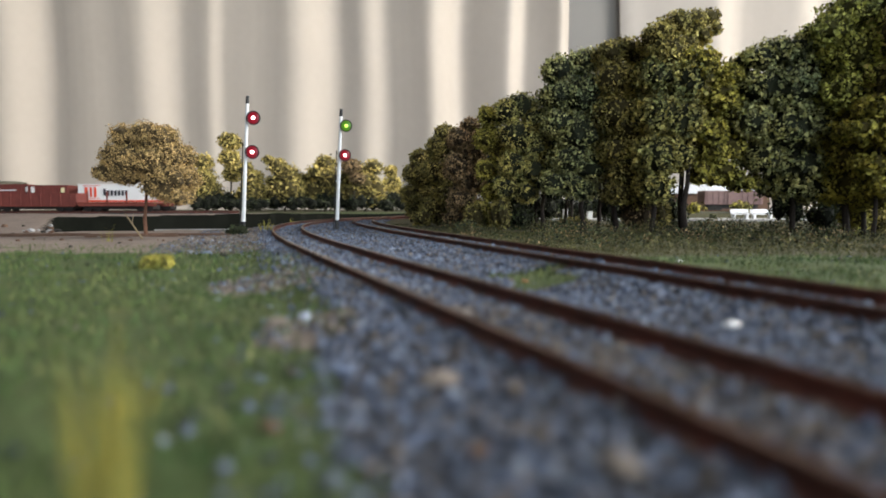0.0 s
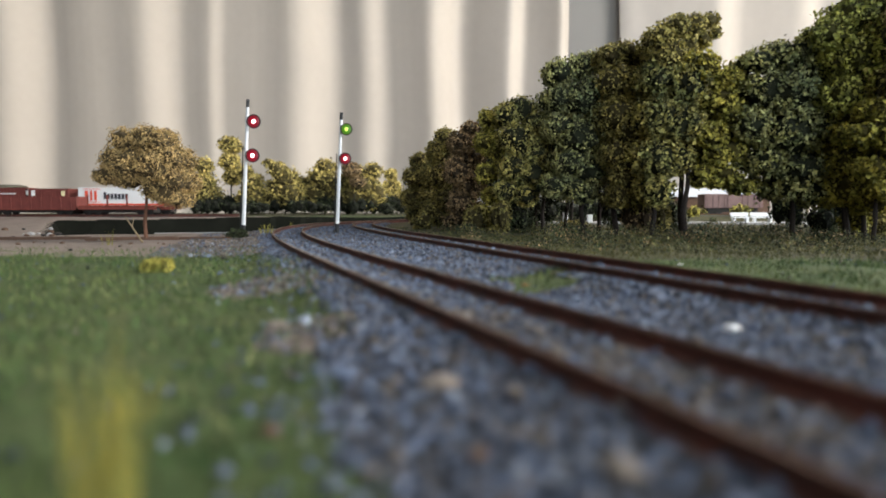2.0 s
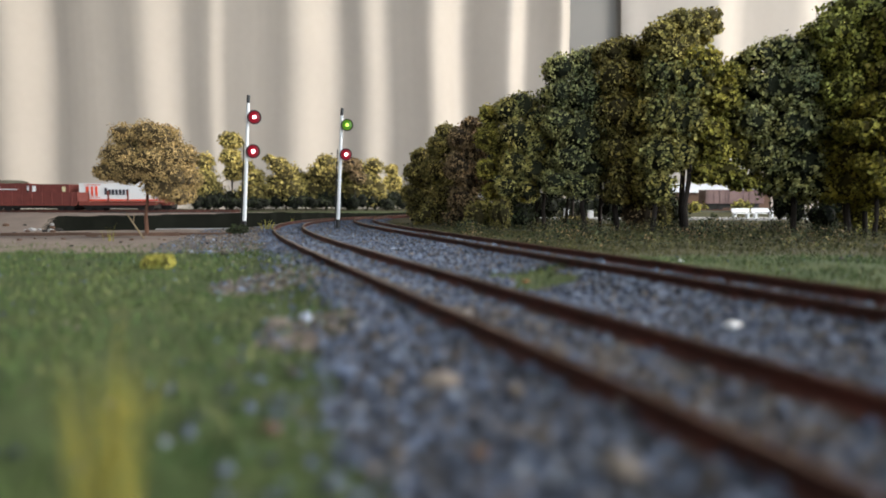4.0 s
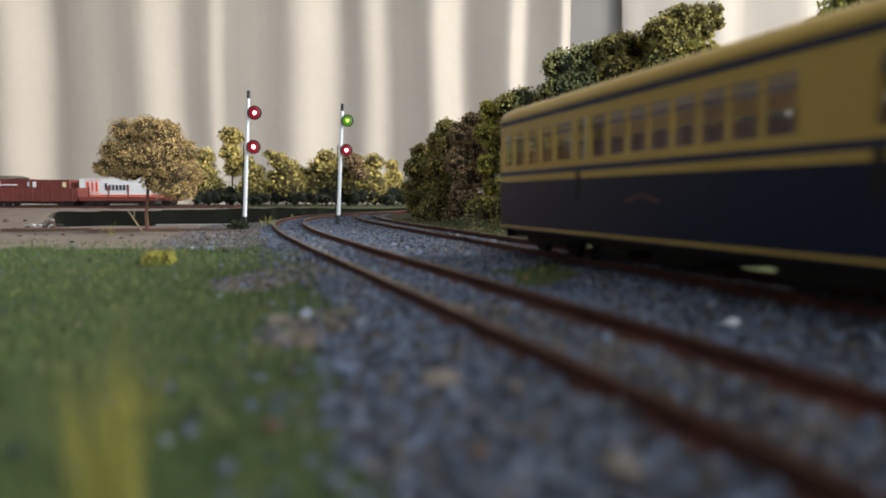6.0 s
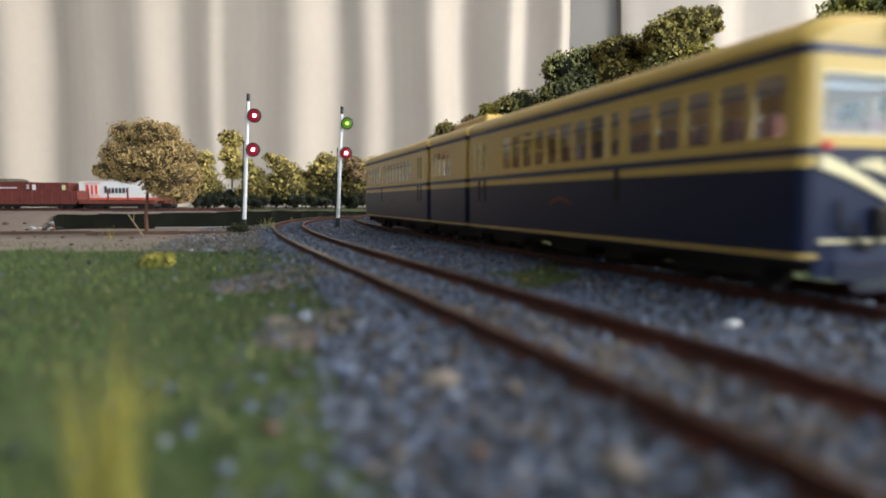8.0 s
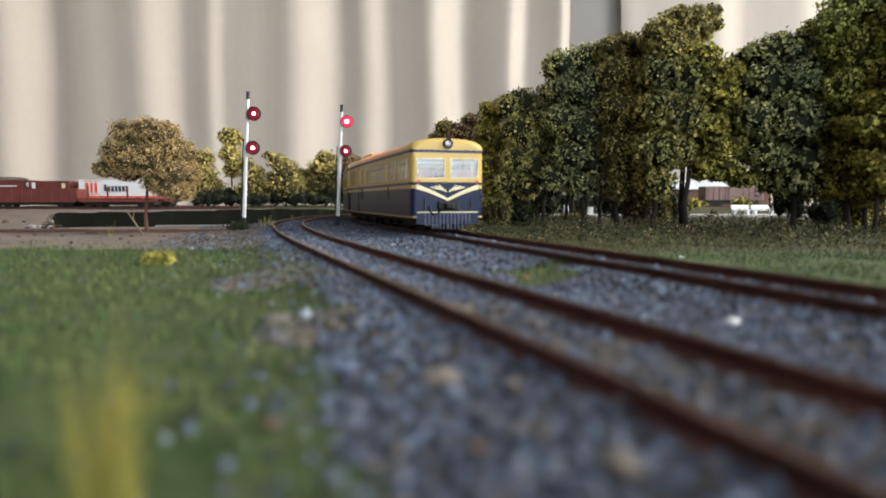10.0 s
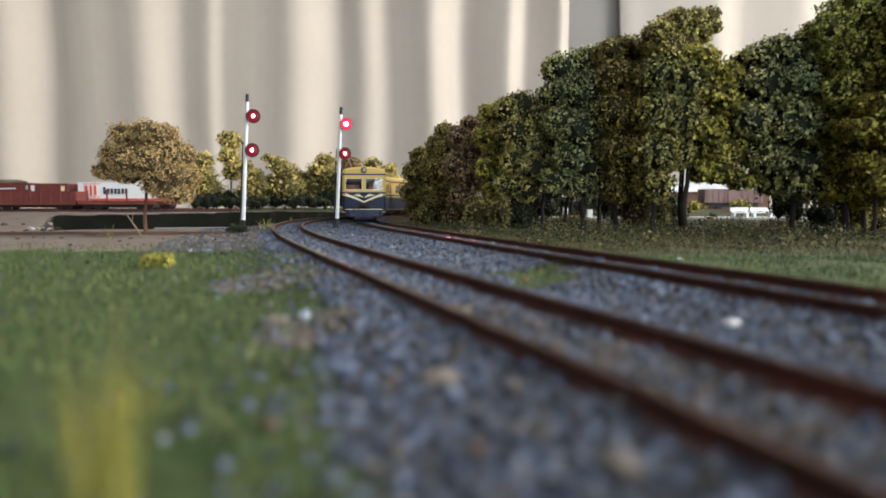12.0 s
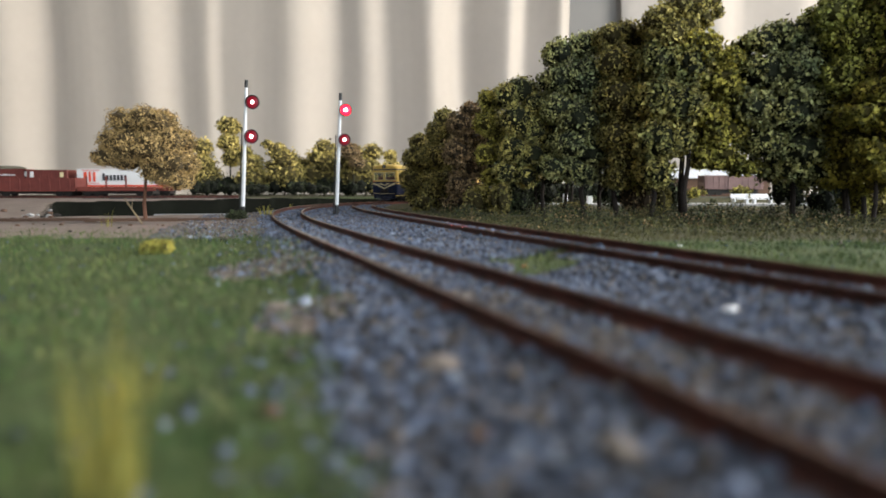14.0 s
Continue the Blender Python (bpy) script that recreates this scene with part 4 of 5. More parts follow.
def car(L, windows, doors, cab, label, hump=False):
    """A railmotor car about its middle; the cab, if it has one, at the -x end. windows, doors: (start, end) from that end."""
    c = empty("railmotor_car")
    x0, x1 = -L / 2, L / 2
    r0, r1 = (0.0024, 0.001) if cab else (0.001, 0.001)
    loop = outline(x0, x1, r0, r1)
    th = 0.0007
    part("lower_body", wall_strip(bmesh.new(), loop, 0.0060, 0.0197, th, closed=True), M_BLUE, c, "navy blue painted lower side")
    part("waist_panel", wall_strip(bmesh.new(), loop, 0.0197, 0.0243, th, closed=True), M_CREAM, c)
    part("letter_board", wall_strip(bmesh.new(), loop, 0.0335, 0.0382, th, closed=True), M_CREAM, c)
    part("cantrail_stripe", wall_strip(bmesh.new(), loop, 0.0359, 0.0372, -0.00002, 0.00012, closed=True), M_STRIPE, c)
    part("waist_stripe", wall_strip(bmesh.new(), loop, 0.0213, 0.0226, -0.00002, 0.00012, closed=True), M_STRIPE, c)
    part("sill_line", wall_strip(bmesh.new(), loop, 0.0065, 0.0071, -0.00002, 0.00012, closed=True), M_CREAM, c)
    # pillars between the openings
    holes = sorted([(x0 + a, x0 + b) for a, b in windows + doors])
    zb, zt = 0.0243, 0.0335
    cab_y = ((-0.0147, -0.0012), (0.0012, 0.0147))
    for side in (1, -1):
        spans = [(holes[i][1], holes[i + 1][0]) for i in range(len(holes) - 1)]
        for a, b in spans:
            p = [(a, side * W), (b, side * W)]
            part("pillar", wall_strip(bmesh.new(), p if side > 0 else p[::-1], zb, zt, th), M_CREAM, c)
        if cab:
            part("corner_post", wall_strip(bmesh.new(), corner_pts(x0, r0, 0.0147, holes[0][0], side), zb, zt, th), M_CREAM, c)
        else:
            p = [(x0, side * 0.005), (x0, side * W), (holes[0][0], side * W)]
            part("corner_post", wall_strip(bmesh.new(), p if side > 0 else p[::-1], zb, zt, th), M_CREAM, c)
        p = [(holes[-1][1], side * W), (x1, side * W), (x1, side * 0.005)]
        part("corner_post", wall_strip(bmesh.new(), p if side > 0 else p[::-1], zb, zt, th), M_CREAM, c)
        for a, b in holes:
            y = side * (W - 0.00045)
            pane = part("window_pane", bm_box(a, b, y - 0.00012, y + 0.00012, zb, zt), M_GLASS, c)
            pane.visible_shadow = False
            part("sash_bar", bm_box(a, b, y - 0.0002, y + 0.0002, 0.0311, 0.0315), M_STRIPE, pane)
        for a, b in doors:
            # Black strip on the side paints the shade in the notch under each door.
            part("door_recess", bm_box(x0 + a - 0.0002, x0 + a + 0.0016, side * W - 0.0001, side * W + 0.00015, 0.0148, 0.0213), M_UNDER, c)
            part("grab_rail", bm_rod((x0 + b + 0.0010, side * (W + 0.0004), 0.0235), (x0 + b + 0.0010, side * (W + 0.0004), 0.0335), 0.00015, n=6), M_PALE, c)
    # roof
    V, Fc = [], []
    secs = [(x0, 0.81, 0.66), (x0 + 0.0005, 0.90, 0.80), (x0 + 0.0015, 0.965, 0.90), (x0 + r0, 1.0, 0.96), (x0 + 0.010, 1.0, 1.0)] if cab else [(x0, 1.0, 0.95), (x0 + 0.001, 1.0, 1.0)]
    secs += [(x0 + (x1 - x0) * f, 1.0, 1.0) for f in (0.25, 0.5, 0.75)] + [(x1 - 0.001, 1.0, 1.0), (x1, 1.0, 0.95)]
    m = 15
    for xx, ky, kz in secs:
        for j in range(m):
            a = math.pi * j / (m - 1)
            V.append((xx, math.copysign(abs(math.cos(a)) ** 0.78, math.cos(a)) * (W + 0.0003) * ky, 0.0378 + 0.0050 * math.sin(a) ** 0.88 * kz))
    for i in range(len(secs) - 1):
        for j in range(m - 1):
            Fc.append((i * m + j, i * m + j + 1, (i + 1) * m + j + 1, (i + 1) * m + j))
    nf = len(Fc)
    for sec in (V[:m], V[-m:]):
        Fc.append(tuple(range(len(V), len(V) + m)))
        V = V + list(sec)
    roof = data_ob("roof", V, Fc, M_CREAM, c, smooth=True)
    for q in list(roof.data.polygons)[nf:]:
        q.use_smooth = False
    nv = max(1, int(L / 0.030))
    for i in range(nv):
        xx = x0 + L * (i + 0.6) / nv
        part("roof_vent", bm_box(xx - 0.0016, xx + 0.0016, -0.0016, 0.0016, 0.0424, 0.0442, bevel=0.0003), M_CREAM, roof)
    if hump:
        part("radiator_housing", bm_box(x0 + 0.004, x1 - 0.004, -0.0085, 0.0085, 0.0415, 0.0455, bevel=0.0008), M_CREAM, roof)
    # inside and below
    part("floor_pan", bm_box(x0 + 0.001, x1 - 0.001, -W + 0.0008, W - 0.0008, 0.0200, 0.0208), M_INSIDE, c)
    part("ceiling_lining", bm_box(x0 + 0.005, x1 - 0.001, -W + 0.0012, W - 0.0012, 0.0372, 0.0379), M_INSIDE, c)
    for i in range(int(L / 0.0085) - 1):
        xx = x0 + 0.009 + i * 0.0085
        for sy in (-1, 1):
            part("seat", bm_box(xx, xx + 0.0016, sy * 0.0095 - 0.0055, sy * 0.0095 + 0.0055, 0.0208, 0.0285, bevel=0.0004), M_SEAT, c)
    part("underframe", bm_box(x0 + 0.002, x1 - 0.002, -0.0130, 0.0130, 0.0040, 0.0062), M_UNDER, c)
    for i, xx in enumerate((x0 + L * 0.17, x1 - L * 0.17)):
        bg = part("bogie", bm_box(xx - 0.013, xx + 0.013, -0.0108, 0.0108, 0.0036, 0.0060, bevel=0.0004), M_UNDER, c)
        for wx in (xx - 0.009, xx + 0.009):
            for wy in (-1, 1):
                part("wheel", bm_rod((wx, wy * 0.0076, 0.0045), (wx, wy * 0.0100, 0.0045), 0.0045, 0.0045, n=20), M_UNDER, bg)
        for sy in (-1, 1):
            part("side_frame", bm_box(xx - 0.0125, xx + 0.0125, sy * 0.0122 - 0.0006, sy * 0.0122 + 0.0006, 0.0022, 0.0056, bevel=0.0004), M_UNDER, bg)
    for i, (f, w) in enumerate(((0.40, 0.012), (0.56, 0.016))):
        xx = x0 + L * f
        part("equipment_box", bm_box(xx - w / 2, xx + w / 2, -0.012, 0.012, 0.0018, 0.0050, bevel=0.0003), M_UNDER, c)
    # Black gangway, widened so its colour carries the shade between cars.
    part("gangway", bm_box(x1 - 0.0003, x1 + 0.0013, -0.0150, 0.0150, 0.0070, 0.0372), M_UNDER, c)
    if not cab:
        part("gangway", bm_box(x0 - 0.0013, x0 + 0.0003, -0.0150, 0.0150, 0.0070, 0.0372), M_UNDER, c)
    # crest of plain strokes on the side
    for side in (1, -1):
        if L > 0.1:
            bm = bmesh.new()
            for k in (-1, 1):
                box(bm, -0.0030, 0.0030, -0.00005, 0.00012, -0.00035, 0.00035, m=pose(0.004 + k * 0.0028, side * W, 0.0150, 0, k * 14 * 1, 0))
            part("crest", bm, M_SEAT, c)
    if cab:
        dress_cab(c, x0, cab_y, zb, zt, th)
    tagged(c, label, "train car", group="railmotor train")
    return c


def dress_cab(c, x0, cab_y, zb, zt, th):
    part("centre_post", bm_box(x0, x0 + th, -0.0012, 0.0012, zb, zt), M_CREAM, c)
    for a, b in cab_y:
        pane = part("windscreen", bm_box(x0 + 0.0003, x0 + 0.0005, a, b, zb, zt), M_GLASS, c)
        pane.visible_shadow = False
        f = bmesh.new()
        for p, q, u, v in ((a, b, zb, zb + 0.0004), (a, b, zt - 0.0004, zt), (a, a + 0.0004, zb, zt), (b - 0.0004, b, zb, zt)):
            box(f, x0 - 0.0001, x0 + 0.0004, p, q, u, v)
        part("windscreen_frame", f, M_PALE, pane)
        part("blind", bm_box(x0 + 0.0009, x0 + 0.0011, a, b, 0.0313, 0.0317), M_STEEL, pane)
    # navy face below the windows
    part("face_panel", bm_box(x0 - 0.00022, x0 + 0.0001, -0.0150, 0.0150, 0.0190, 0.0226), M_BLUE, c)
    # cream chevron
    for side in (-1, 1):
        bm = bmesh.new()
        V = []
        for k in range(9):
            f = k / 8
            y, zc, t = side * 0.0148 * (1 - f), 0.0205 - 0.0058 * f ** 1.25, 0.0011 - 0.0005 * f
            V.append([bm.verts.new((x0 - e, y, zc + u)) for e, u in ((0.0004, t), (0.0004, -t), (-0.0001, -t), (-0.0001, t))])
        for p, q in zip(V, V[1:]):
            for j in range(4):
                bm.faces.new((p[j], p[(j + 1) % 4], q[(j + 1) % 4], q[j]))
        bmesh.ops.recalc_face_normals(bm, faces=bm.faces)
        part("chevron", bm, M_PALE, c, "cream chevron stripe")
        # winged badge as plain strokes
        bm = bmesh.new()
        for k, tilt in enumerate((12, 24, 38)):
            box(bm, -0.0002, 0.0002, 0.0, 0.0074 - 0.0014 * k, -0.00034, 0.00034, m=pose(x0 - 0.0002, 0, 0.0186 - 0.0004 * k, tilt if side > 0 else 180 - tilt, 0, 0) @ pose(0, 0.0008, 0))
        part("badge_wing", bm, M_PALE, c)
        part("marker_lamp", bm_rod((x0 + 0.0006, side * 0.0138, 0.0228), (x0 - 0.0007, side * 0.0138, 0.0228), 0.0007, n=12), M_MARKER, c, "small red marker lamp")
        part("handrail", bm_rod((x0 - 0.0006, side * 0.0110, 0.0105), (x0 - 0.0006, side * 0.0110, 0.0150), 0.0003, n=6), M_UNDER, c)
    # headlight on the roof's brow
    hl = part("headlight", bm_rod((x0 + 0.004, 0, 0.0400), (x0 - 0.0002, 0, 0.0400), 0.0023, n=24), M_UNDER, c, "round black headlight with a glass lens")
    bm = bmesh.new()
    ring(bm, 0.0023, 0.0017, -0.0006, 0.0006, 24)
    bmesh.ops.transform(bm, matrix=pose(x0 - 0.0004, 0, 0.0400, 0, 0, 90), verts=bm.verts)
    part("rim", bm, M_UNDER, hl)
    bm = bmesh.new()
    bmesh.ops.create_uvsphere(bm, u_segments=16, v_segments=8, radius=0.0017)
    bmesh.ops.transform(bm, matrix=pose(x0 - 0.0002, 0, 0.0400) @ Matrix.Diagonal((0.3, 1, 1, 1)), verts=bm.verts)
    part("lens", bm, M_STEEL, hl)
    for y in (-0.0050, -0.0085):
        part("horn", bm_rod((x0 + 0.003, y, 0.0400), (x0 + 0.0002, y, 0.0400), 0.0005, 0.0010, n=12), M_CREAM, c)
    # coupler, beam and cow-catcher
    part("coupler_pocket", bm_box(x0 - 0.0016, x0 + 0.001, -0.0048, 0.0048, 0.0100, 0.0140, bevel=0.0004), M_UNDER, c)
    part("coupler", bm_box(x0 - 0.0046, x0 - 0.001, -0.0020, 0.0020, 0.0106, 0.0132, bevel=0.0006), M_UNDER, c)
    hose = bmesh.new()
    for k in range(6):
        a, b = radians(180 + 30 * k), radians(210 + 30 * k)
        rod(hose, (x0 - 0.0012, 0.0062 + 0.0028 * math.cos(a), 0.0118 + 0.0040 * math.sin(a)), (x0 - 0.0012, 0.0062 + 0.0028 * math.cos(b), 0.0118 + 0.0040 * math.sin(b)), 0.0004, n=6)
    part("brake_hose", hose, M_UNDER, c)
    part("buffer_beam", bm_box(x0 - 0.0005, x0 + 0.0004, -0.0145, 0.0145, 0.0087, 0.0092), M_PALE, c)
    part("apron_panel", bm_box(x0 - 0.00026, x0 + 0.0001, -0.0146, 0.0146, 0.0058, 0.0086), M_BLUE, c)
    apron = part("cow_catcher", bm_box(x0 + 0.0004, x0 + 0.0010, -0.0146, 0.0146, 0.0034, 0.0086), M_BLUE, c)
    for i in range(13):
        y = -0.0105 + i * 0.00175
        lo = 0.0012 if abs(y) < 0.0085 else 0.0030
        part("bar", bm_box(x0 - 0.0003, x0 + 0.0005, y - 0.00024, y + 0.00024, lo, 0.0084), M_RAILBAR, apron)


M_RAILBAR = mat("bar_grey", (0.085, 0.095, 0.15), 0.5, scale=200, vary=0.2)


def build_train():
    cabw = [(0.0042, 0.0106), (0.0120, 0.0186), (0.0206, 0.0272), (0.0290, 0.0360), (0.0376, 0.0462)]
    saloon = [(0.0552 + i * 0.0075, 0.0552 + i * 0.0075 + 0.0066) for i in range(8)]
    dr = [(0.0490, 0.0528), (0.1272, 0.1306), (0.1322, 0.1356)]
    tail = car(0.1432, cabw + saloon, dr, True, "mustard and navy railmotor end car with cab, rolling away")
    mid = car(0.0446, [(0.0190 + i * 0.0057, 0.0233 + i * 0.0057) for i in range(4)], [], False, "short mustard and navy power car between the end cars", hump=True)
    lead = car(0.1432, cabw + saloon, dr, True, "mustard and navy railmotor end car leading the train")
    return [tail, mid, lead]


# ---- wagons, platform and clutter in the distance ----
M_MAROON = mat("maroon_paint", (0.17, 0.042, 0.034), 0.6, scale=120, vary=0.3)
M_FADED = mat("faded_mauve_paint", (0.19, 0.115, 0.11), 0.7, scale=120, vary=0.3)
M_REDOX = mat("red_oxide", (0.21, 0.052, 0.038), 0.65, scale=120, vary=0.3)
M_BOXWHITE = mat("container_white", (0.80, 0.80, 0.80), 0.5, scale=80, vary=0.06)
M_LOGO_RED = mat("logo_red", (0.75, 0.10, 0.05), 0.5, vary=0.05)
M_LOGO_DARK = mat("logo_dark", (0.05, 0.05, 0.06), 0.5, vary=0.05)
M_TARP = mat("tarpaulin", (0.17, 0.16, 0.12), 0.9, scale=120, vary=0.3)
M_CONCRETE = mat("concrete", (0.36, 0.36, 0.36), 0.9, scale=200, vary=0.25)
M_WHITE = mat("white_paint", (0.80, 0.81, 0.83), 0.5, scale=120, vary=0.08)
M_TIN = mat("roof_tin", (0.56, 0.59, 0.64), 0.4, scale=120, vary=0.1)
M_TIMBER = mat("old_timber", (0.13, 0.075, 0.05), 0.9, scale=200, vary=0.4)
RAIL_FAR = 0.0045


def running_gear(w, x0, x1):
    part("underframe", bm_box(x0 + 0.006, x1 - 0.006, -0.0110, 0.0110, 0.0030, 0.0090), M_UNDER, w)
    for xx in (x0 + 0.018, x1 - 0.018):
        bg = part("bogie", bm_box(xx - 0.010, xx + 0.010, -0.0105, 0.0105, 0.0035, 0.0070, bevel=0.0004), M_UNDER, w)
        for wx in (xx - 0.0065, xx + 0.0065):
            for sy in (-1, 1):
                part("wheel", bm_rod((wx, sy * 0.0076, 0.0052), (wx, sy * 0.0104, 0.0052), 0.0052, n=16), M_UNDER, bg)


def flat_wagon(x, y, L, label, stakes=0, turn=0.0):
    w = empty("flat_wagon", pose(x, y, RAIL_FAR, 0, 0, turn))
    part("deck", bm_box(-L / 2, L / 2, -0.0160, 0.0160, 0.0105, 0.0125, bevel=0.0003), M_REDOX, w)
    for sy in (-1, 1):
        part("side_sill", bm_box(-L / 2, L / 2, sy * 0.0150 - 0.0008, sy * 0.0150 + 0.0008, 0.0070, 0.0105), M_REDOX, w)
    for i in range(stakes):
        xx = -L / 2 + L * (i + 0.5) / stakes
        part("stake", bm_box(xx - 0.0010, xx + 0.0010, -0.0163, -0.0150, 0.0105, 0.0265), M_REDOX, w)
    running_gear(w, -L / 2, L / 2)
    tagged(w, label, "railway wagon", group="goods wagons")
    return w


def container(x, y, z, L, hgt, material, label, turn=0.0, ribs=14):
    c = empty("shipping_container", pose(x, y, z, 0, 0, turn))
    part("body", bm_box(-L / 2, L / 2, -0.0140, 0.0140, 0, hgt, bevel=0.0004), material, c)
    for i in range(ribs):
        xx = -L / 2 + L * (i + 0.5) / ribs
        part("rib", bm_box(xx - 0.0006, xx + 0.0006, -0.0143, -0.0139, 0.0010, hgt - 0.0010), material, c)
    part("top_rail", bm_box(-L / 2 - 0.0002, L / 2 + 0.0002, -0.0145, -0.0139, hgt - 0.0011, hgt + 0.0001), material, c)
    tagged(c, label, "container", group="containers")
    return c


def mark(c, x0, x1, z0, z1, material, y=-0.0147):
    part("marking", bm_box(x0, x1, y - 0.0001, y + 0.0004, z0, z1), material, c)


def open_wagon(x, y, L, hgt, label):
    w = empty("open_wagon", pose(x, y, RAIL_FAR))
    part("floor", bm_box(-L / 2, L / 2, -0.0150, 0.0150, 0.0090, 0.0105), M_MAROON, w)
    for sy in (-1, 1):
        part("side", bm_box(-L / 2, L / 2, sy * 0.0150 - 0.0005, sy * 0.0150 + 0.0005, 0.0085, hgt), M_MAROON, w)
    for sx in (-1, 1):
        part("end", bm_box(sx * L / 2 - 0.0006, sx * L / 2 + 0.0006, -0.0155, 0.0155, 0.0085, hgt + 0.0006), M_MAROON, w)
    for i in range(9):
        xx = -L / 2 + L * (i + 0.5) / 9
        part("stanchion", bm_box(xx - 0.0007, xx + 0.0007, -0.0163, -0.0154, 0.0075, hgt), M_MAROON, w)
    part("side_sill", bm_box(-L / 2, L / 2, -0.0158, -0.0150, 0.0066, 0.0084), M_REDOX, w)
    running_gear(w, -L / 2, L / 2)
    tagged(w, label, "railway wagon", group="goods wagons")
    return w


def build_yard():
    d, e = 1.005, 0.935
    k = d / F_PIX
    for yy, lab in ((d, "far siding track under the container wagons"), (e, "far siding track under the open wagons")):
        t = empty("siding_track", pose(0, yy, RAIL_FAR))
        for sy in (-1, 1):
            part("rail", bm_box(-1.3, px(420, yy), sy * 0.0088 - 0.0005, sy * 0.0088 + 0.0005, -0.0025, 0.0), M_RUST, t)
        part("bed", bm_box(-1.3, px(420, yy), -0.020, 0.020, -0.0075, -0.0024), M_BED, t)
        tagged(t, lab, "railway track", group="tracks")
    flat_wagon(px(231, d), d, 0.140, "red flat wagon carrying a white container", stakes=0)
    w = container(px(231, d), d, RAIL_FAR + 0.0125, 0.136, 0.0262, M_BOXWHITE, "white container with plain red and dark markings", ribs=1)
    L = -0.068
    for i, (a, b) in enumerate(((0.010, 0.0145), (0.0175, 0.0205), (0.0235, 0.0270))):
        mark(w, L + a, L + b, 0.0075, 0.0215, M_LOGO_RED)
    mark(w, L + 0.008, L + 0.0320, 0.0235, 0.0243, M_LOGO_RED)
    mark(w, L + 0.008, L + 0.0320, 0.0050, 0.0058, M_LOGO_RED)
    for i in range(7):
        mark(w, L + 0.0370 + i * 0.0052, L + 0.0405 + i * 0.0052, 0.0095, 0.0170 if i else 0.0195, M_LOGO_DARK)
    mark(w, L + 0.001, L + 0.135, 0.0006, 0.0030, M_LOGO_RED)
    flat_wagon(px(55, d), d, 0.160, "red-brown flat wagon loaded with maroon containers")
    c = container(px(97, d), d, RAIL_FAR + 0.0125, 0.058, 0.0245, M_MAROON, "maroon shipping container on a flat wagon")
    mark(c, -0.024, -0.019, 0.014, 0.022, M_BOXWHITE)
    mark(c, 0.019, 0.024, 0.014, 0.021, M_PALE)
    c = container(px(15, d), d, RAIL_FAR + 0.0125, 0.076, 0.0258, M_MAROON, "maroon shipping container with a pale streak marking")
    mark(c, -0.010, 0.022, 0.0165, 0.0180, M_BOXWHITE)
    mark(c, -0.006, -0.003, 0.0150, 0.0225, M_BOXWHITE)
    mark(c, 0.036, 0.039, 0.0155, 0.0220, M_BOXWHITE)
    mark(c, 0.0365, 0.0380, 0.001, 0.0245, M_UNDER)
    flat_wagon(px(-120, d), d, 0.150, "red-brown flat wagon at the end of the row")
    open_wagon(px(68, e), e, 0.120, 0.0240, "maroon open goods wagon with shallow sides")
    flat_wagon(px(218, e), e, 0.105, "red flat wagon with empty side stakes", stakes=4)
    open_wagon(px(-110, e), e, 0.130, 0.0300, "maroon open goods wagon with shallow sides")
    bm = bmesh.new()
    lump(bm, (0, 0, 0, 0.032, 0.012, 0.006), np.random.RandomState(3), 3)
    tp = part("tarpaulin_load", bm, M_TARP)
    tp.location = (px(20, d), d, RAIL_FAR + 0.0125 + 0.0258)
    tagged(tp, "rounded drab tarpaulin bundle on a container", "tarpaulin")
    # pit rim and clutter on the dirt
    bm = bmesh.new()
    for (xa, ya), (xb, yb) in (((-0.205, 0.4872), (-0.152, 0.4975)),):
        box(bm, 0, math.hypot(xb - xa, yb - ya), -0.0006, 0.0006, -0.0005, 0.0006, m=pose(xa, ya, -0.0040, 0, 0, math.degrees(math.atan2(yb - ya, xb - xa))))
    tagged(part("pit_kerb", bm, M_CONCRETE), "thin pale grey kerb along the pit's edge", "kerb")
    for i, (xa, ya, xb, yb, r) in enumerate(((-0.262, 0.405, -0.212, 0.412, 0.0011), (-0.210, 0.402, -0.160, 0.414, 0.0013), (-0.180, 0.418, -0.130, 0.420, 0.0009))):
        za = float(ground_z(np.array([xa]), np.array([ya]))[0])
        tagged(part("timber_beam", bm_box(0, math.hypot(xb - xa, yb - ya), -r, r, -0.0004, 1.6 * r, bevel=0.0003, m=pose(xa, ya, za, 0, 0, math.degrees(math.atan2(yb - ya, xb - xa)))), M_TIMBER),
               "weathered brown timber beam lying on the dirt", "timber", group="timber beams")
    rng = np.random.RandomState(31)
    for i in range(26):
        x, d2 = rng.uniform(-5, 420), rng.uniform(0.30, 0.455)
        rock(px(x, d2), d2, rng.uniform(0.0006, 0.0016), (M_STONE_TAN, M_TIMBER, M_UNDER)[i % 3], 200 + i, ("tan pebble lying on the brown dirt", "brown clod lying on the brown dirt", "dark cinder lying on the brown dirt")[i % 3])
    for i in range(16):
        x, d2 = (rng.uniform(66, 112), rng.uniform(0.455, 0.50)) if i < 8 else (rng.uniform(-10, 100), rng.uniform(0.42, 0.60))
        rock(px(x, d2), d2, rng.uniform(0.0014, 0.0035), (M_CONCRETE, M_UNDER, M_TIMBER)[i % 3], 240 + i, ("pale rubble lump beside the pit", "dark rubble lump beside the pit", "brown rubble lump beside the pit")[i % 3])
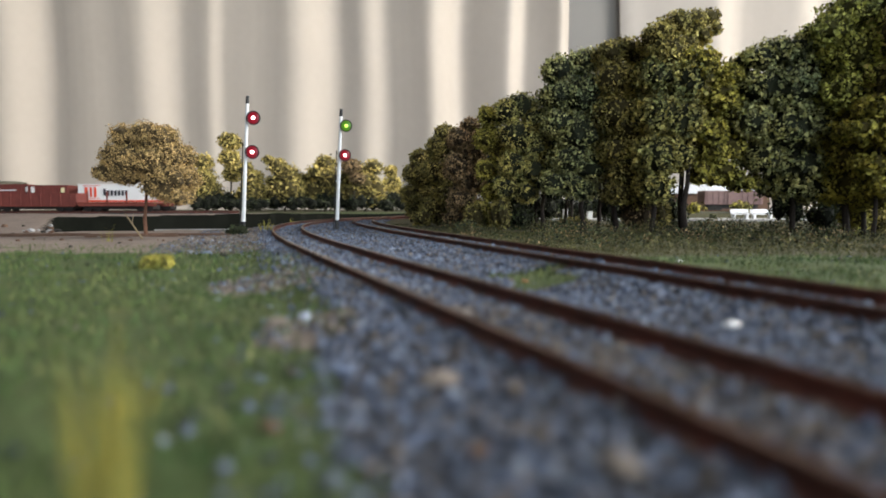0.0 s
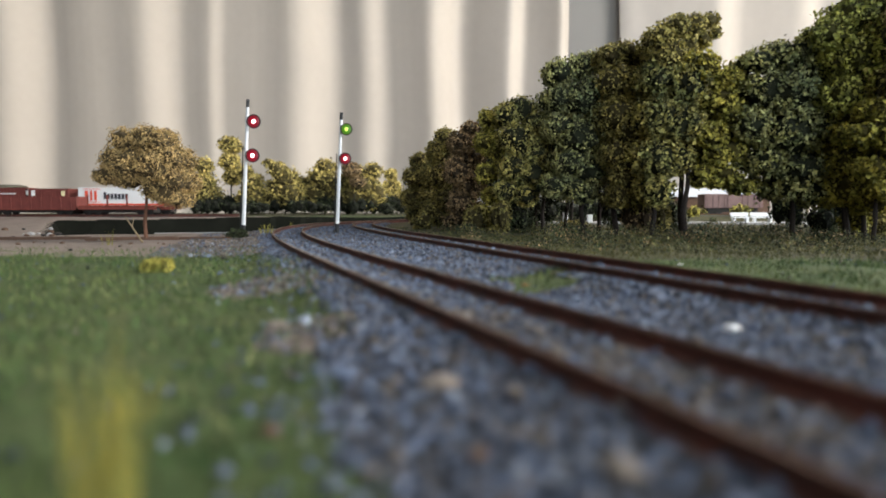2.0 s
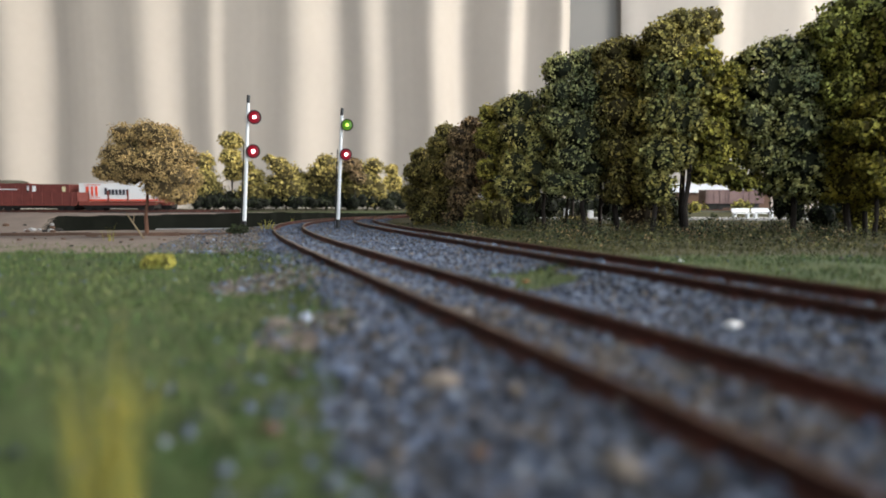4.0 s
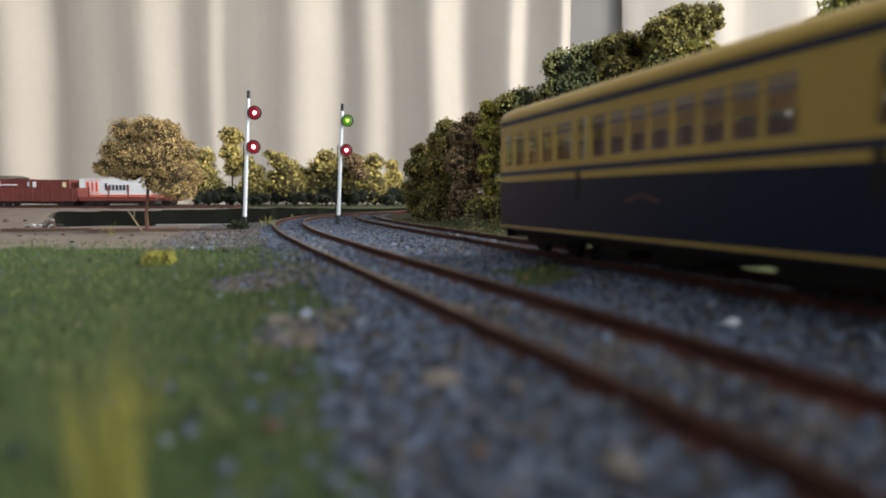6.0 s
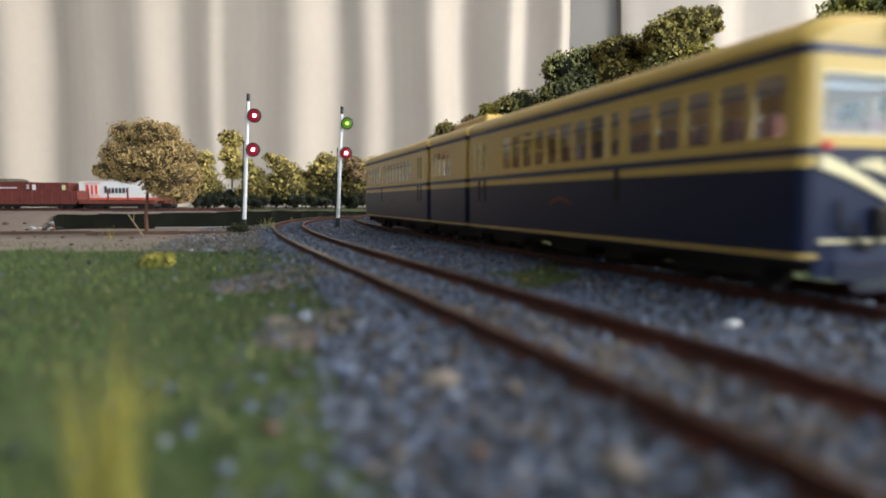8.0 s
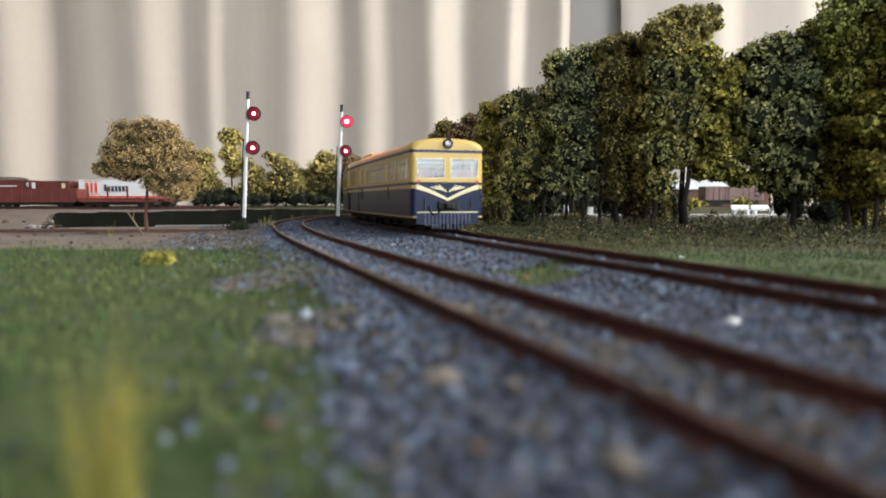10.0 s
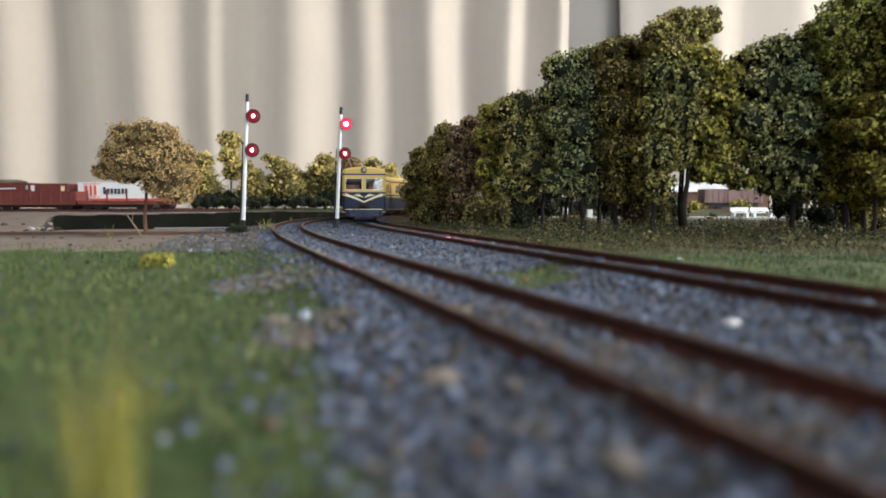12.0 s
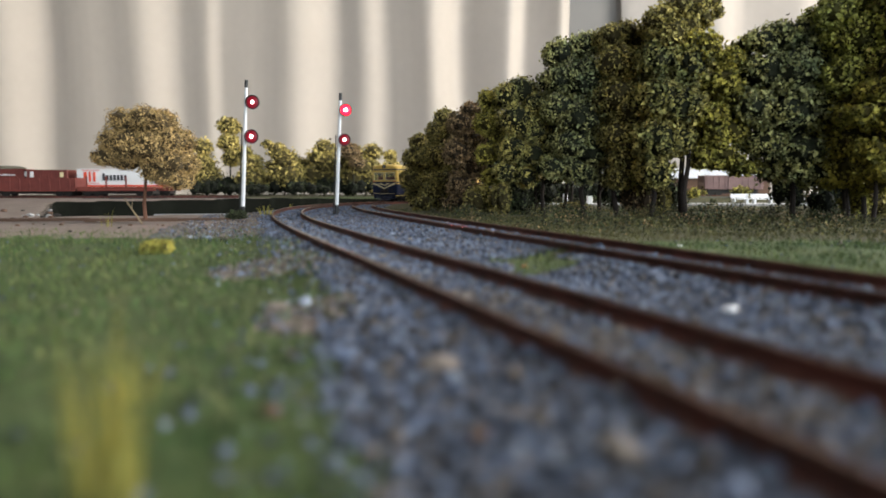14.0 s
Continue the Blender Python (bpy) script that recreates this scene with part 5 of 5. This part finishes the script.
    tw = empty("fallen_branch", pose(px(252, 0.385), 0.385, float(ground_z(np.array([px(252, 0.385)]), np.array([0.385]))[0])))
    part("branch", bm_rod((0, 0, 0), (-0.0100, 0.001, 0.0145), 0.0006, 0.0003, n=7), M_STRAWBARK, tw)
    part("twig", bm_rod((-0.0060, 0.0006, 0.0087), (-0.0060, 0.0030, 0.0150), 0.0003, 0.0001, n=5), M_STRAWBARK, tw)
    tagged(tw, "pale bare branch propped against the tree", "branch")


M_STRAWBARK = mat("pale_bark", (0.27, 0.20, 0.12), 0.9, scale=300, vary=0.3)


def bench(x, y, z, L):
    b = empty("bench", pose(x, y, z))
    part("seat", bm_box(-L / 2, L / 2, -0.0035, 0.0025, 0.0052, 0.0062, bevel=0.0002), M_WHITE, b)
    part("backrest", bm_box(-L / 2, L / 2, 0.0022, 0.0032, 0.0070, 0.0115, bevel=0.0002), M_WHITE, b)
    for sx in (-1, 1):
        part("leg", bm_box(sx * L * 0.36 - 0.0012, sx * L * 0.36 + 0.0012, -0.003, 0.003, 0, 0.0053), M_WHITE, b)
        part("support", bm_box(sx * L * 0.40 - 0.0005, sx * L * 0.40 + 0.0005, 0.0022, 0.0034, 0.005, 0.0110), M_WHITE, b)
    tagged(b, "white painted slatted bench on the station platform", "bench", group="platform benches")


def build_station():
    d = 0.80
    pz = float(ground_z(np.array([px(1300, d)]), np.array([d]))[0])
    p = part("platform", bm_box(px(940, d), px(1560, d), d - 0.012, d + 0.060, pz - 0.002, pz + 0.0022, bevel=0.0003), M_CONCRETE)
    tagged(p, "low grey concrete station platform behind the wood", "platform")
    bench(px(1309, d), d, pz + 0.0022, 0.021)
    bench(px(1348, d), d, pz + 0.0022, 0.026)
    for x, w, h in ((1000, 0.0050, 0.011), (1043, 0.0058, 0.0088)):
        b = empty("platform_box", pose(px(x, d), d, pz + 0.0022))
        part("case", bm_box(-w / 2, w / 2, -0.003, 0.003, 0, h, bevel=0.0004), M_WHITE, b)
        part("lid", bm_box(-w / 2 - 0.0004, w / 2 + 0.0004, -0.0034, 0.0034, h, h + 0.0008), M_CONCRETE, b)
        tagged(b, "small white equipment box standing on the platform", "box", group="platform boxes")
    # Near-black bushes added to fill the trunk gaps with painted shade.
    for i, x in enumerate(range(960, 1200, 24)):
        shrub(px(x, 0.89), 0.89, 0.034, 0.030 + 0.005 * math.sin(i * 2.1), "dark", 220 + i, "backing bush with shade-dark leaves behind the station platform", n=600, leaf=0.0013)
    shrub(px(1234, 0.92), 0.92, 0.026, 0.016, "gold_green", 170, "bright yellow-green bush behind the platform", n=900, leaf=0.0012)
    shrub(px(1308, 0.92), 0.92, 0.030, 0.016, "gold_green", 171, "bright yellow-green bush behind the platform", n=900, leaf=0.0012)
    shrub(px(1260, 0.83), 0.83, 0.008, 0.008, "dark", 172, "tiny dark bush beside the platform edge", n=300, leaf=0.0009)
    w = empty("box_wagon", pose(px(1290, 1.05), 1.05, RAIL_FAR))
    part("body", bm_box(-0.044, 0.044, -0.015, 0.015, 0.009, 0.030, bevel=0.0006), M_FADED, w)
    for i in range(10):
        xx = -0.044 + 0.088 * (i + 0.5) / 10
        part("rib", bm_box(xx - 0.0006, xx + 0.0006, -0.0157, -0.0148, 0.009, 0.030), M_FADED, w)
    part("door", bm_box(-0.009, 0.009, -0.0160, -0.0149, 0.0095, 0.029), M_FADED, w)
    running_gear(w, -0.044, 0.044)
    tagged(w, "faded maroon box wagon beyond the platform", "railway wagon")
    h = empty("goods_shed", pose(px(1265, 1.26), 1.26, 0.0))
    part("wall", bm_box(-0.085, 0.085, -0.03, 0.03, -0.003, 0.034), M_TIMBER, h)
    bm = bmesh.new()
    v = [bm.verts.new(q) for q in ((-0.092, -0.036, 0.033), (0.092, -0.036, 0.033), (0.092, 0.036, 0.033), (-0.092, 0.036, 0.033), (-0.092, 0, 0.050), (0.092, 0, 0.050))]
    for f in ((0, 1, 5, 4), (2, 3, 4, 5), (0, 4, 3), (1, 2, 5), (0, 3, 2, 1)):
        bm.faces.new([v[i] for i in f])
    bmesh.ops.recalc_face_normals(bm, faces=bm.faces)
    roof = part("roof", bm, M_TIN, h, "pale corrugated tin roof")
    for i in range(24):
        xx = -0.090 + 0.180 * (i + 0.5) / 24
        part("corrugation", bm_box(xx - 0.0008, xx + 0.0008, 0, 0.0398, -0.0002, 0.0006, m=pose(0, -0.036, 0.033, 25.28, 0, 0)), M_TIN, roof)
    tagged(h, "brown timber goods shed with a pale tin roof", "shed")
    t = empty("siding_track", pose(0, 1.05, RAIL_FAR))
    for sy in (-1, 1):
        part("rail", bm_box(px(1000, 1.05), 1.3, sy * 0.0088 - 0.0005, sy * 0.0088 + 0.0005, -0.0025, 0.0), M_RUST, t)
    part("bed", bm_box(px(1000, 1.05), 1.3, -0.020, 0.020, -0.0075, -0.0024), M_BED, t)
    tagged(t, "far siding track behind the station platform", "railway track", group="tracks")


def build_stones():
    rock(px(1112, 0.0555), 0.0555, 0.0013, M_STONE_TAN, 11, "tan stone lying against the near rail", 0.9)
    rock(px(1299, 0.098), 0.098, 0.0015, M_WHITE_STONE, 1, "bright white quartz pebble in the ballast")
    rock(px(778, 0.0665), 0.0665, 0.0026, M_STONE_TAN, 2, "pale tan stone lying in the ballast", 0.5)
    rock(px(487, 0.104), 0.104, 0.0021, M_STONE_TAN, 3, "pinkish stone at the edge of the turf", 0.7)
    rock(px(930, 0.158), 0.158, 0.0009, M_ORANGE, 4, "small orange pebble between the tracks")
    rock(px(1205, 0.225), 0.225, 0.0013, M_WHITE_STONE, 5, "small white scrap beside the rails", 0.4)
    rock(px(850, 0.0475), 0.0475, 0.0011, M_TIMBER, 6, "rust-brown pebble in the ballast", 0.7)
    rock(px(395, 0.25), 0.25, 0.0017, M_UNDER, 7, "black cinder lump beside the ballast")
    rock(px(316, 0.262), 0.262, 0.0013, M_UNDER, 8, "black cinder lump on the dirt")
    rock(px(365, 0.26), 0.26, 0.0026, M_STONE, 9, "flat grey stone at the turf's edge", 0.4)
    rock(px(470, 0.056), 0.056, 0.0011, M_TIMBER, 10, "brown clod of earth in the turf", 0.7)
    rng = np.random.RandomState(77)
    for i in range(12):
        d = rng.uniform(0.08, 0.25)
        x = px(rng.uniform(80, 640), d)
        rock(x, d, rng.uniform(0.0004, 0.0009), (M_STONE, M_STONE_TAN, M_STONE_PALE_GLINT)[i % 3], 300 + i, ("grey pebble among the green turf", "tan pebble among the green turf", "pale pebble among the green turf")[i % 3])


M_ORANGE = mat("orange_pebble", (0.42, 0.16, 0.07), 0.8, vary=0.2)


# ---- what moves ----
TIMES = [0, 5.3, 6, 7, 7.5, 8, 8.2, 10.3, 11, 12, 13, 14]
TAIL = [-0.880, -0.306, -0.2295, -0.1205, -0.067, -0.008, 0.0155, 0.246, 0.334, 0.454, 0.581, 0.706]   # way of the train's rear end along the track
CAR_LEN = [0.1432, 0.0446, 0.1432]
CAR_OFF = [0.0716, 0.1690, 0.2664]


def tail_s(t):
    return float(np.interp(t, TIMES, TAIL))


def motions():
    for car_ob, o, L, flip in zip(CARS, CAR_OFF, CAR_LEN, (0, 0, 180)):
        rows = []
        for i in range(57):
            t = i * 0.25
            s = tail_s(t) + o
            (x1, y1, _), (x2, y2, _) = at_track(TRACK_B, s - L * 0.32), at_track(TRACK_B, s + L * 0.32)
            rows.append((t, pose((x1 + x2) / 2, (y1 + y2) / 2, 0, 0, 0, flip + math.degrees(math.atan2(y2 - y1, x2 - x1)))))
        walk(car_ob, rows)
    walk(DRUM, [(0, pose(0, 0, 0)), (8.9, pose(0, 0, 0)), (8.95, pose(0, 0, 0, 0, 0, 60)), (9.0, pose(0, 0, 0, 0, 0, 120)), (9.05, pose(0, 0, 0, 0, 0, 180)), (14, pose(0, 0, 0, 0, 0, 180))])


build_room()
build_curtain()
build_ground()
TRACK_1 = build_track(TRACK_A, "curving track of rusty rails laid in grey ballast")
TRACK_2 = build_track(TRACK_B, "curving track of rusty rails beside the wood")
_, d1 = signal(px(430, 0.45), 0.45, -0.0035, 3.0, 0.0880, [(0.0050, 0.0738, 0.0046, "red"), (0.0050, 0.0519, 0.0046, "red")], "tall white railway signal with two red lamps lit")
_, d2 = signal(px(596, 0.475), 0.475, -0.0032, 2.7, 0.0827, [(0.0042, 0.0712, 0.0042, "green"), (0.0042, 0.0512, 0.0042, "red")], "white two-lamp railway signal standing between the tracks")
DRUM = d2[0]
build_trees()
build_undergrowth()
CARS = build_train()
build_yard()
build_station()
build_stones()
scatter_ground()
lay_sleepers(TRACK_A, TRACK_1)
lay_sleepers(TRACK_B, TRACK_2)
motions()
